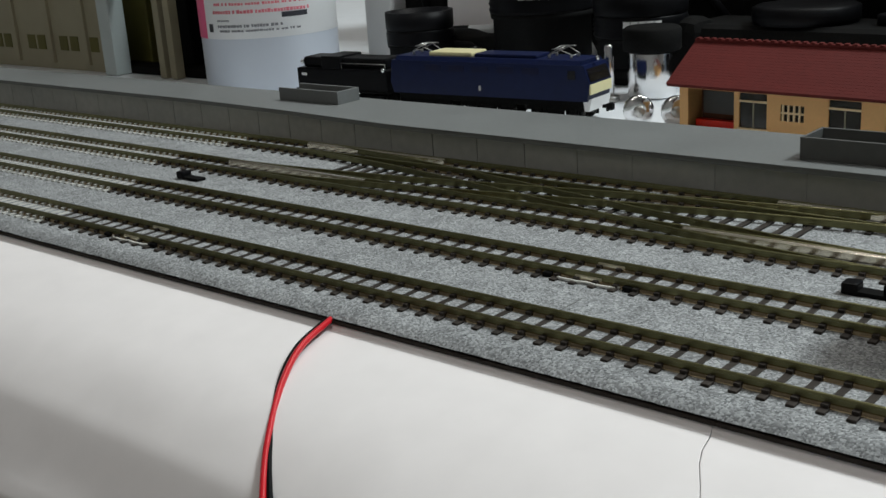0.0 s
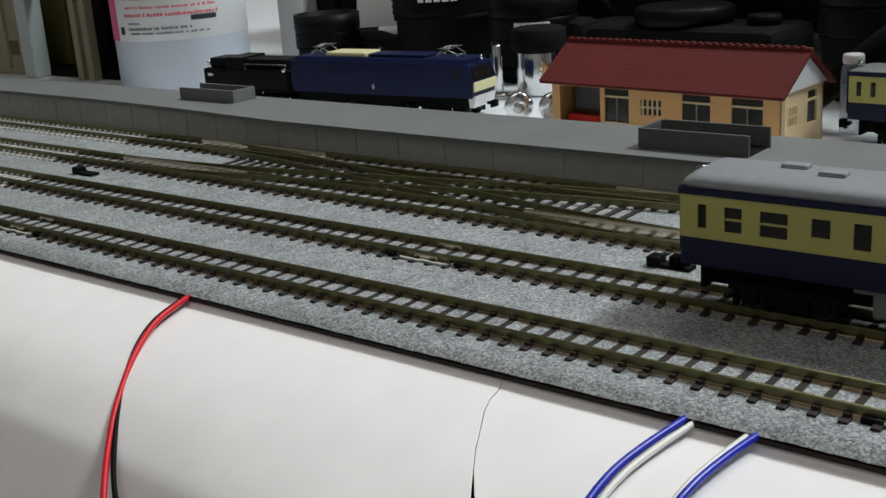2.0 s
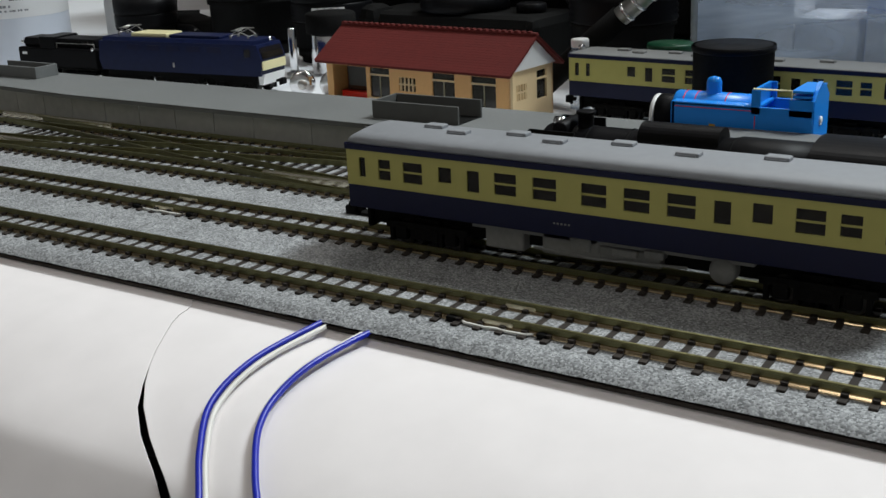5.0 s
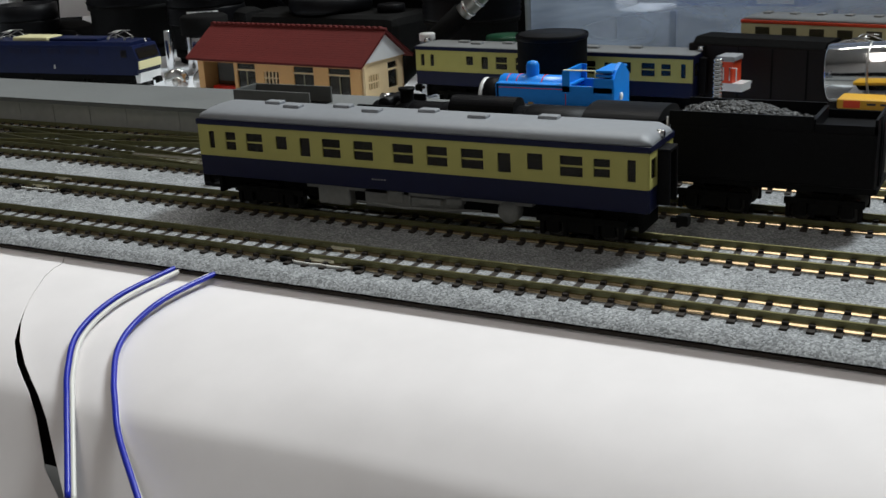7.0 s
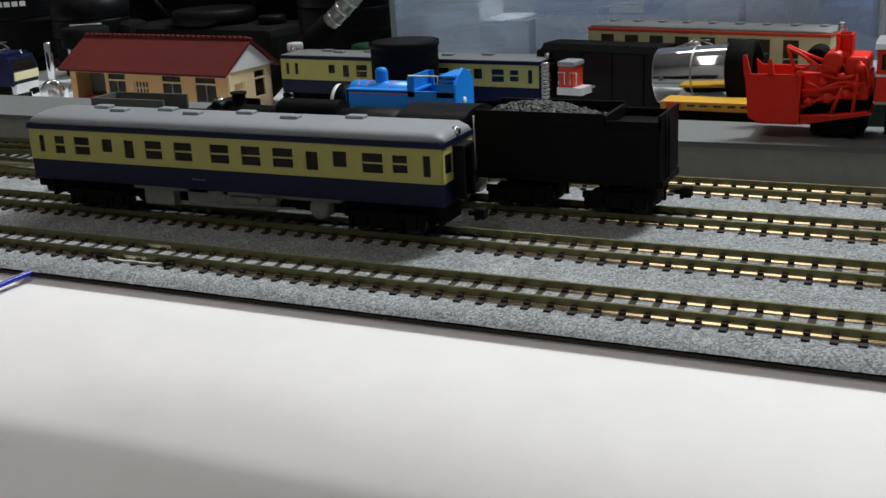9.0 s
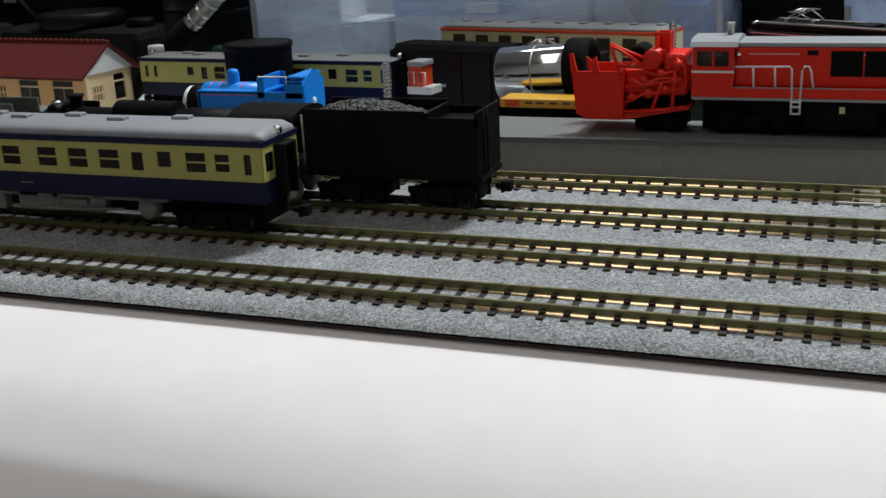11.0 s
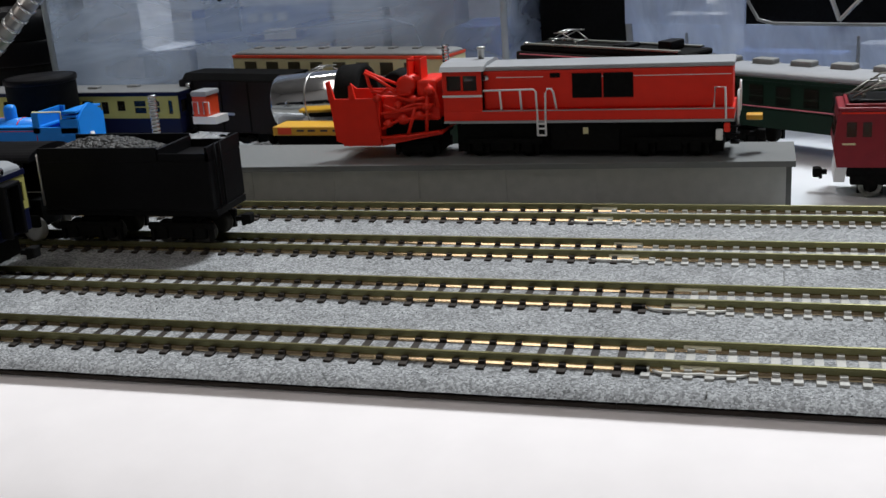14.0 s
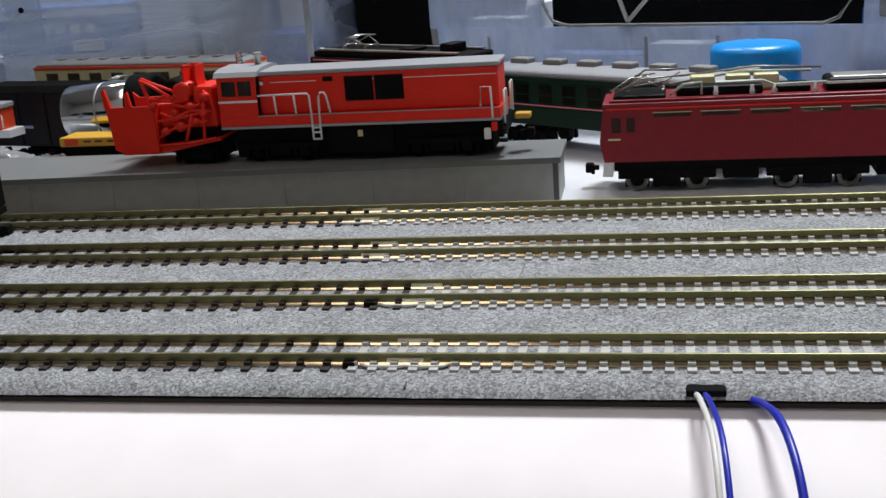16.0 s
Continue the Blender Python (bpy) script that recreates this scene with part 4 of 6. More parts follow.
def plough_locomotive():
    t = thing("snowplough_locomotive", "red diesel locomotive with white handrails on the platform", "train", 18.2, 13.2, DECK, -0.8)
    t.scale = (1.0, 1.0, 0.945)
    L, yn = 8.4, -0.95
    part("frame_sill", box(0, L, -0.97, 0.97, 1.12, 1.2, 0.015), ROOF_GREY, t)
    part("walkway", box(0, L, -0.94, 0.94, 1.2, 1.5, 0.02), RED, t)
    part("hood", box(1.2, L - 0.05, -0.7, 0.7, 1.5, 2.72, 0.06), RED, t)
    part("hood_roof", box(1.2, L, -0.72, 0.72, 2.72, 2.86, 0.05), ROOF_GREY, t)
    cab = part("cab_side", pierced_wall(0.02, 1.2, -0.94, -0.87, 1.5, 2.76, [(0.14, 0.58, 2.15, 2.62), (0.64, 1.06, 2.15, 2.62)]), RED, t)
    part("cab_side", pierced_wall(0.02, 1.2, 0.87, 0.94, 1.5, 2.76, [(0.14, 0.58, 2.15, 2.62), (0.64, 1.06, 2.15, 2.62)]), RED, t)
    front = pierced_wall(-0.87, 0.87, -0.1, -0.03, 1.5, 2.76, [(-0.75, -0.06, 2.15, 2.62), (0.06, 0.75, 2.15, 2.62)])
    bmesh.ops.rotate(front, matrix=Matrix.Rotation(math.pi / 2, 3, "Z"), verts=front.verts)
    part("cab_front", front, RED, t)
    part("cab_window", box(0.14, 1.06, -0.9, -0.88, 2.15, 2.62), PANE, cab)
    part("cab_front_window", box(0.05, 0.08, -0.75, 0.75, 2.15, 2.62), PANE, cab)
    part("cab_back", box(0.9, 1.1, -0.86, 0.86, 1.5, 2.7), PANE, cab)
    part("cab_roof", prism([(-1.02, 2.76), (-0.9, 2.9), (-0.5, 2.98), (0.5, 2.98), (0.9, 2.9), (1.02, 2.76)], "x", -0.05, 1.3), ROOF_GREY, t)
    part("white_band", box(0.0, 1.22, -0.955, -0.94, 1.95, 2.02), WHITE, t, "white painted band")
    part("white_line", join(box(1.6, 3.0, yn + 0.235, yn + 0.25, 2.5, 2.52), box(3.9, L - 0.1, yn + 0.235, yn + 0.25, 2.48, 2.5)), WHITE, t, "thin white painted line")
    for a in (3.85, 4.75):
        g = part("radiator_grille", box(a, a + 0.85, yn + 0.22, yn + 0.245, 1.85, 2.6), MATTE, t, "dark radiator grille")
    part("small_vent", box(3.2, 3.5, yn + 0.23, yn + 0.246, 2.48, 2.62), MATTE, t)
    part("buffer_light", lathe([(0.05, 0.0), (0.09, 0.02), (0.09, 0.06)], "y", (1.3, -0.76, 2.5), 12), CHROME, t)
    part("sill_line", box(1.2, L, yn + 0.0, yn + 0.02, 1.5, 1.53), ROOF_GREY, t)
    part("tail_lens", box(L - 0.5, L - 0.3, -0.98, -0.86, 0.55, 0.9, 0.04), WHITE, t, "pale plastic lamp block")
    part("exhaust", lathe([(0.1, 2.9), (0.1, 3.25), (0.13, 3.28), (0.13, 3.36), (0.07, 3.36)], "z", (0.95, 0.2, 0), 16), STEEL, t, "bright exhaust stack")
    r = 0.032
    y = -0.96
    rails = [[(1.25, y, 2.15), (2.75, y, 2.17), (2.82, y, 2.1), (2.85, y, 1.2)], [(1.75, y, 2.15), (1.78, y, 1.55)], [(2.35, y, 2.16), (2.38, y, 1.55)],
             [(3.08, y, 1.2), (3.1, y, 2.05), (3.16, y, 2.18), (3.28, y, 2.18), (3.34, y, 2.05), (3.42, y, 1.55)], [(L - 0.55, y, 1.55), (L - 0.52, y, 2.15), (L - 0.25, y, 2.15), (L - 0.22, y, 1.2)],
             [(L + 0.1, y + 0.2, 1.0), (L + 0.1, y + 0.2, 2.0), (L + 0.12, y + 0.5, 2.0), (L + 0.12, y + 0.5, 1.2)], [(L + 0.12, 0.4, 1.2), (L + 0.12, 0.4, 2.05), (L + 0.12, 0.8, 2.05), (L + 0.12, 0.8, 1.1)]]
    for p in rails:
        part("handrail", tube(p, r), WHITE, t, "white wire handrail")
    part("ladder", join(tube([(2.84, y, 1.2), (2.84, y, 0.72)], r), tube([(3.08, y, 1.2), (3.08, y, 0.72)], r), *[tube([(2.84, y, z), (3.08, y, z)], r) for z in (0.74, 0.95, 1.1)]), WHITE, t, "white wire ladder")
    part("front_step", join(*[box(L - 0.1, L + 0.15, -0.95, -0.6, z, z + 0.05) for z in (0.45, 0.7, 0.95)], box(L - 0.12, L + 0.05, -0.9, 0.9, 0.6, 1.12)), BLACK, t)
    part("lamp_pot", box(L - 0.28, L - 0.1, -0.98, -0.84, 0.8, 1.08, 0.04), RED, t)
    part("tail_box", box(L + 0.3, L + 0.75, -0.2, 0.2, 1.0, 1.16, 0.03), YELLOW, t, "yellow plastic tail piece")
    # black box added to fill the gaps between the bogies
    part("underfloor_filler", box(0.3, L - 0.3, -0.6, 0.6, 0.15, 1.12), MATTE, t)
    part("fuel_tank", box(3.2, 5.2, -0.82, 0.82, 0.2, 1.1, 0.06), MATTE, t)
    part("tank_label", box(4.15, 4.3, -0.835, -0.815, 0.75, 0.95), IVORY, t)
    bogie(t, 1.7, length=2.4, wheels=(-0.75, 0.75), r=0.3, rimmed=MATTE)
    bogie(t, L - 1.8, length=2.4, wheels=(-0.75, 0.75), r=0.3, rimmed=MATTE)
    coupler(t, L + 0.4)
    # rotary plough head
    h = thing("snowplough", "red rotary snowplough head coupled before the locomotive", "snowplough", 14.75, 13.2, DECK + 0.36, -0.8)
    h.scale = (1.0, 1.0, 0.86)
    part("blade_box", join(prism([(0.0, 0.25), (-0.15, 1.95), (0.05, 1.75), (1.35, 1.75), (1.45, 0.1), (0.4, 0.05)], "y", -1.0, -0.92), prism([(0.0, 0.25), (-0.15, 1.95), (0.05, 1.75), (1.35, 1.75), (1.45, 0.1), (0.4, 0.05)], "y", 0.92, 1.0), box(1.35, 1.45, -0.95, 0.95, 0.1, 1.75), box(0.2, 1.4, -0.95, 0.95, 0.05, 0.15)), RED, h)
    part("side_wing", prism([(-0.15, 1.7), (-0.2, 2.35), (-0.1, 2.4), (0.05, 1.7)], "y", -1.02, -0.9), RED, h)
    part("side_wing", prism([(0.5, 1.7), (0.52, 2.2), (0.62, 2.28), (0.72, 1.7)], "y", -1.0, -0.9), RED, h)
    part("rotor", lathe([(0.1, 0.15), (0.6, 0.3), (0.62, 0.5), (0.15, 0.6)], "x", (0.3, 0, 0.9), 18), RED, h)
    part("chute", join(box(2.33, 2.38, -0.7, -0.05, 2.3, 3.05), box(2.72, 2.77, -0.7, -0.05, 2.3, 3.05), box(2.37, 2.73, -0.08, -0.03, 2.3, 3.05), box(2.33, 2.77, -0.7, -0.65, 2.3, 2.45), box(2.33, 2.77, -0.7, -0.65, 2.98, 3.05)), RED, h)
    part("gear_housing", join(box(1.45, 3.3, -0.75, 0.75, 0.9, 1.8, 0.1), box(1.95, 2.5, -0.85, 0.4, 1.75, 2.15, 0.12), box(2.6, 3.25, -0.8, 0.6, 1.7, 2.35, 0.12)), RED, h)
    part("gear_drum", lathe([(0.2, -0.85), (0.3, -0.8), (0.3, 0.5), (0.2, 0.55)], "y", (2.3, 0, 2.2), 18), RED, h)
    part("hydraulic_drum", lathe([(0.2, -0.4), (0.3, -0.35), (0.3, 0.55), (0.2, 0.6)], "y", (1.75, 0.1, 2.25), 20), MATTE, h, "black hydraulic drum")
    rods = [[(1.0, -0.8, 2.62), (1.35, -0.84, 2.45), (1.95, -0.84, 2.0)], [(1.0, -0.7, 2.68), (1.45, -0.72, 2.45), (2.1, -0.72, 2.15)], [(1.05, -0.8, 2.6), (1.15, -0.84, 2.2), (1.35, -0.84, 1.7)], [(1.2, -0.84, 2.0), (1.6, -0.86, 1.9), (2.4, -0.86, 1.85)], [(1.5, -0.86, 1.9), (1.75, -0.86, 2.1), (2.0, -0.86, 1.9)],
            [(1.5, -0.95, 0.65), (2.0, -0.97, 0.95), (2.6, -0.97, 1.05), (3.1, -0.95, 1.2)], [(1.5, -0.95, 1.2), (2.1, -0.97, 1.3), (3.1, -0.95, 1.5)], [(1.6, -0.97, 1.5), (2.0, -0.97, 1.3), (2.6, -0.97, 1.55), (3.2, -0.95, 1.5)], [(2.3, -0.97, 0.4), (2.6, -0.97, 1.4)], [(2.9, -0.95, 0.5), (3.0, -0.95, 1.9)], [(3.0, -0.9, 2.2), (3.25, -0.9, 1.9), (3.3, -0.9, 1.4)], [(2.0, -0.9, 1.8), (2.5, -0.93, 1.62), (3.0, -0.93, 1.8)], [(1.45, -0.97, 0.35), (2.3, -0.98, 0.4), (3.3, -0.95, 0.55)]]
    for p in rods:
        part("linkage_arm", tube(p, 0.055), RED, h)
    for a, z, r in ((1.7, 0.85, 0.14), (2.2, 1.0, 0.17), (2.7, 1.15, 0.14), (2.05, 1.5, 0.12), (2.55, 1.7, 0.13), (2.95, 1.45, 0.12), (1.4, 1.75, 0.12), (3.05, 2.0, 0.15)):
        part("boss", lathe([(r, -0.1), (r, 0.1), (r * 0.4, 0.14)], "y", (a, -0.92, z), 14), RED, h)
    part("skid", prism([(1.45, 0.05), (1.5, 0.35), (3.4, 0.55), (3.4, 0.47)], "y", -0.95, 0.95), RED, h)
    part("frame", box(1.5, 3.3, -0.6, 0.6, 0.3, 1.0), MATTE, h)
    bogie(h, 2.5, z=-0.42, length=1.3, wheels=(-0.35, 0.35), r=0.25, rimmed=MATTE)
    part("wheel_guard", box(1.7, 3.2, -0.5, 0.5, -0.3, 0.35, 0.05), MATTE, h)


plough_locomotive()


def maroon_electric():
    t = thing("electric_locomotive", "maroon electric locomotive with roof gear on the table", "train", 29.3, 14.25, -0.62, -1.0)
    L = 12.5
    part("body", prism([(0.12, 0.9), (0.0, 1.5), (0.12, 2.5), (L - 0.12, 2.5), (L, 1.5), (L - 0.12, 0.9)], "y", -0.93, 0.93), MAROON, t)
    part("roof_edge", box(0.1, L - 0.1, -0.96, 0.96, 2.5, 2.62, 0.04), MAROON, t)
    part("eave_line", box(0.2, L - 0.2, -0.965, -0.95, 2.44, 2.49), RED, t)
    part("roof", box(0.3, L - 0.3, -0.85, 0.85, 2.62, 2.7, 0.03), MAROON, t)
    for x0, x1 in ((0.35, 0.62), (0.78, 1.02)):
        part("cab_window", box(x0, x1, -0.945, -0.92, 1.78, 2.2), PANE, t)
    part("front_window", prism([(0.0, 1.8), (0.07, 2.2), (0.1, 2.2), (0.03, 1.8)], "y", -0.75, 0.75), PANE, t)
    for k in range(6):
        a = 1.55 + 1.35 * k
        f = part("side_louvre", box(a, a + 1.05, -0.94, -0.925, 2.2, 2.32), PANE, t)
        part("louvre_frame", box(a - 0.02, a + 1.07, -0.95, -0.93, 2.32, 2.338), IVORY, f)
        part("panel_rib", box(a - 0.17, a - 0.13, -0.94, -0.925, 0.95, 2.42), MAROON, t)
    part("number_mark", box(0.25, 0.6, -0.945, -0.93, 1.55, 1.6), IVORY, t)
    part("roof_box", join(box(2.2, 4.6, -0.5, 0.5, 2.68, 2.95, 0.06), box(5.0, 5.9, -0.45, 0.45, 2.68, 2.88, 0.05)), BLACK, t)
    part("roof_monitor", box(6.3, 10.6, -0.55, 0.55, 2.68, 3.05, 0.12), BLACK, t)
    # sheen on the monitor top, built as a thin steel strip
    part("monitor_sheen", box(6.5, 10.4, -0.4, 0.4, 3.05, 3.08, 0.02), STEEL, t, "steel strip added as sheen on the roof monitor")
    pantograph(t, 1.3, 2.9, raised=0.3, material=DULL)
    pantograph(t, L - 1.6, 2.9, raised=0.3, material=DULL)
    for p in ([(2.0, -0.6, 2.75), (2.4, -0.6, 3.05), (2.9, -0.6, 3.1), (2.9, -0.6, 2.75)], [(3.3, -0.6, 2.75), (3.3, -0.6, 3.08), (4.6, -0.6, 3.08), (4.9, -0.6, 2.95), (6.3, -0.6, 2.97)], [(2.0, 0.5, 2.9), (4.0, 0.5, 3.2), (6.0, 0.5, 3.15)]):
        part("roof_cable", tube(p, 0.04), MINT, t, "pale green roof conductor")
    for x in (3.3, 4.3, 4.9, 6.0):
        part("insulator", lathe([(0.05, 2.68), (0.09, 2.72), (0.05, 2.76), (0.09, 2.8), (0.05, 2.84), (0.05, 2.97)], "z", (x, -0.6, 0), 10), WHITE, t)
    part("front_box", box(0.4, 1.9, -0.7, 0.7, 2.62, 2.8, 0.06), BLACK, t)
    for x in (2.6, 3.6, 4.4):
        part("cream_box", box(x, x + 0.7, 0.1, 0.6, 2.7, 3.15, 0.05), IVORY, t, "cream roof equipment box")
    for p in ([(0.5, -0.6, 2.85), (1.2, -0.6, 3.25), (2.4, -0.5, 3.3)], [(0.6, 0.5, 2.85), (1.3, 0.5, 3.35), (2.5, 0.4, 3.35)], [(0.4, -0.5, 2.95), (0.9, 0.0, 3.2), (1.6, 0.4, 3.1)], [(2.3, 0.7, 3.1), (4.5, 0.7, 3.3), (6.3, 0.7, 3.2)], [(0.3, -0.3, 2.9), (1.9, -0.1, 3.1), (2.3, 0.2, 3.3)]):
        part("roof_bar", tube(p, 0.03), DULL, t)
    part("monitor_band", box(6.3, 10.6, -0.57, -0.53, 2.9, 2.97), WHITE, t, "white roof band")
    part("front_skirt", prism([(0.1, 0.9), (0.4, 0.9), (0.35, 0.45), (0.05, 0.45)], "y", -0.85, 0.85), WHITE, t, "pale grey skirt")
    part("frame", box(0.4, L - 0.4, -0.8, 0.8, 0.6, 0.92), MATTE, t)
    for x0, x1 in ((3.5, 4.5), (7.7, 8.7)):
        part("under_box", box(x0, x1, -0.78, 0.78, 0.3, 0.62, 0.05), MATTE, t)
    for x in (1.9, 6.1, 10.3):
        bg = bogie(t, x, length=2.8, wheels=(-0.85, 0.85), r=0.33, rimmed=BRASS)
        part("axle_box", join(*[lathe([(0.2, -0.08), (0.2, 0.04), (0.12, 0.08)], "y", (w, -0.78, 0.36), 16) for w in (-0.85, 0.85)], box(-0.4, 0.4, -0.86, -0.7, 0.12, 0.6, 0.06), box(-1.4, 1.4, -0.84, -0.72, 0.36, 0.66, 0.04)), MATTE, bg)
        for w in (-0.85, 0.85):
            part("wheel_rim", lathe([(0.28, -0.03), (0.33, -0.03), (0.33, 0.03), (0.28, 0.03), (0.28, -0.03)], "y", (w, -0.72, 0.33), 24), DULL, bg, "dull metal wheel rim")
    coupler(t, -0.1, way=-1)


maroon_electric()


def tank_locomotive():
    t = thing("tank_locomotive", "bright blue plastic toy tank locomotive behind the platform", "toy train", -1.02, 15.2, -0.62)
    t.scale = (1.08, 1.0, 1.0)
    part("side_tank", join(box(0.85, 4.9, -0.85, -0.75, 0.85, 2.12, 0.03), box(0.85, 4.9, 0.75, 0.85, 0.85, 2.12, 0.03), box(0.85, 3.4, -0.85, 0.85, 2.02, 2.14, 0.03), box(0.85, 0.95, -0.85, 0.85, 0.85, 2.12)), SKYBLUE, t)
    part("boiler_top", lathe([(0.55, 0.75), (0.58, 0.8), (0.58, 3.0)], "x", (0, 0, 1.75), 24), SKYBLUE, t)
    part("smokebox", lathe([(0.56, 0.2), (0.62, 0.25), (0.62, 0.86)], "x", (0, 0, 1.55), 24), BLACK, t, "black smokebox")
    part("front_ring", lathe([(0.5, 0.08), (0.66, 0.1), (0.66, 0.2), (0.5, 0.22)], "x", (0, 0, 1.5), 24), WHITE, t, "white front ring")
    part("dome", lathe([(0.26, 2.1), (0.22, 2.3), (0.22, 2.65), (0.17, 2.78), (0.05, 2.82)], "z", (1.85, 0, 0), 18), SKYBLUE, t)
    part("cab", join(box(3.2, 3.3, -0.8, 0.8, 1.9, 2.62), box(4.25, 4.9, -0.85, -0.78, 1.9, 2.4), box(4.25, 4.9, 0.78, 0.85, 1.9, 2.4), box(3.2, 3.45, -0.85, -0.78, 1.9, 2.62), box(3.2, 3.45, 0.78, 0.85, 1.9, 2.62)), SKYBLUE, t)
    part("cab_frame", tube([(3.25, -0.82, 2.1), (3.25, -0.82, 2.66), (4.3, -0.82, 2.66), (4.3, -0.82, 2.1)], 0.03), IVORY, t, "pale edging round the cab opening")
    part("bunker_back", prism([(-0.8, 0.9), (-0.8, 2.35), (-0.45, 2.65), (0.0, 2.85), (0.45, 2.65), (0.8, 2.35), (0.8, 0.9)], "x", 4.8, 4.92), SKYBLUE, t)
    part("bunker", join(*[box(4.3, 4.85, -0.8, 0.8, 2.15 + 0.15 * k, 2.22 + 0.15 * k) for k in range(4)]), SKYBLUE, t)
    part("bunker_badge", lathe([(0.14, 0), (0.14, 0.04)], "x", (4.92, -0.1, 1.7), 12), WHITE, t)
    part("tank_lining", join(box(0.95, 3.2, -0.862, -0.848, 1.98, 2.0), box(0.95, 3.2, -0.862, -0.848, 0.98, 1.01), box(3.3, 3.32, -0.862, -0.848, 1.0, 1.85)), RED, t, "thin red lining")
    part("red_bands", join(*[lathe([(0.585, x), (0.585, x + 0.03)], "x", (0, 0, 1.755), 24) for x in (1.05, 1.4, 2.3)]), RED, t, "thin red boiler bands")
    part("side_mark", box(2.0, 2.18, -0.865, -0.85, 1.25, 1.5), YELLOW, t)
    part("running_board", box(0.1, 5.0, -0.9, 0.9, 0.75, 0.86, 0.02), SKYBLUE, t)
    part("buffer_beam", box(4.95, 5.05, -0.85, 0.85, 0.62, 0.86, 0.02), RED, t)
    part("frame", box(0.0, 4.6, -0.45, 0.45, 0.3, 0.75), MATTE, t)
    for s in (-1, 1):
        for x in (1.1, 2.3, 3.5):
            w = wheel(0.42)
            bmesh.ops.translate(w, vec=(x, s * 0.55, 0.42), verts=w.verts)
            part("wheel", w, SKYBLUE, t)


tank_locomotive()


def station():
    """Local x runs to the house's right end, y to its back."""
    t = thing("station_building", "tan model station house with a red tiled roof", "building", -7.7, 17.7, -0.62, -5.0)
    L, D, H = 9.4, 2.9, 2.05
    fw = [(-9.05, -7.2, 0.0, 1.8), (-7.0, -5.95, 0.6, 1.8), (-5.45, -4.6, 0.95, 1.5), (-3.75, -2.65, 0.6, 1.8), (-1.85, -0.7, 0.6, 1.8)]
    front = part("front_wall", pierced_wall(-L, 0, 0, 0.12, 0, H, fw), TAN, t)
    for k, (a, b, c, d) in enumerate(fw):
        if k == 0:
            part("porch_floor", box(a, b, 0.12, 0.9, 0.3, 0.36), ROOF_RED, front)
            part("porch_back", box(a, b, 0.9, 0.96, 0, 1.75), SEAT, front, "dark red porch back")
            part("porch_glass", box(a + 0.1, b - 0.25, 0.84, 0.88, 0.8, 1.6), STAIR, front)
            part("porch_bench", box(a, b, 0.5, 0.8, 0.36, 0.62), RED, front, "red bench")
            continue
        w = part("window", box(a, b, 0.06, 0.08, c, d), PANE, front)
        if k == 2:
            for i in range(4):
                part("lattice_bar", box(a + 0.06 + i * 0.2, a + 0.12 + i * 0.2, -0.01, 0.06, c, d), PALE_TAN, w)
            part("lattice_bar", box(a, b, -0.01, 0.06, (c + d) / 2 - 0.03, (c + d) / 2 + 0.03), PALE_TAN, w)
        else:
            part("transom", box(a, b, 0.0, 0.06, d - 0.32, d - 0.25), PALE_TAN, w)
            part("mullion", box((a + b) / 2 - 0.02, (a + b) / 2 + 0.02, 0.02, 0.06, c, d - 0.3), BEIGE, w)
            part("sill", box(a - 0.05, b + 0.05, -0.06, 0.06, c - 0.06, c), PALE_TAN, w)
    ew = [(0.35, 1.05, 0.9, 1.5), (1.75, 2.45, 0.75, 1.85)]
    bm = pierced_wall(0.0, D, 0, 0.12, 0, H, ew)
    bmesh.ops.rotate(bm, matrix=Matrix.Rotation(math.pi / 2, 3, "Z"), verts=bm.verts)
    # the lamp's light on this end is put in as a paler tan
    end = part("end_wall", bm, PALE_TAN, t, "tan end wall, paled on the side towards the lamp")
    part("end_window", box(-0.1, -0.08, 1.75, 2.45, 0.75, 1.85), PANE, end)
    part("end_transom", box(-0.08, 0.0, 1.75, 2.45, 1.5, 1.57), PALE_TAN, end)
    lw = part("end_lattice", box(-0.1, -0.08, 0.35, 1.05, 0.9, 1.5), PANE, end)
    for i in range(4):
        part("lattice_bar", box(-0.08, 0.01, 0.4 + i * 0.18, 0.46 + i * 0.18, 0.9, 1.5), PALE_TAN, lw)
    part("lattice_bar", box(-0.08, 0.01, 0.35, 1.05, 1.17, 1.23), PALE_TAN, lw)
    part("gable", prism([(-0.05, H), (D / 2, H + 1.08), (D + 0.05, H)], "x", -0.02, 0.1), WHITE, t, "white gable panel")
    part("gable", prism([(-0.05, H), (D / 2, H + 1.08), (D + 0.05, H)], "x", -L - 0.1, -L + 0.02), WHITE, t, "white gable panel")
    part("back_wall", box(-L, 0, D - 0.12, D, 0, H), TAN, t)
    part("far_end_wall", box(-L, -L + 0.12, 0.12, D - 0.12, 0, H), TAN, t)
    part("corner_post", box(-0.02, 0.1, -0.03, 0.12, 0, H), PALE_TAN, t)
    # roof of tile strips on two slopes
    rise, run = 1.2, D / 2 + 0.42
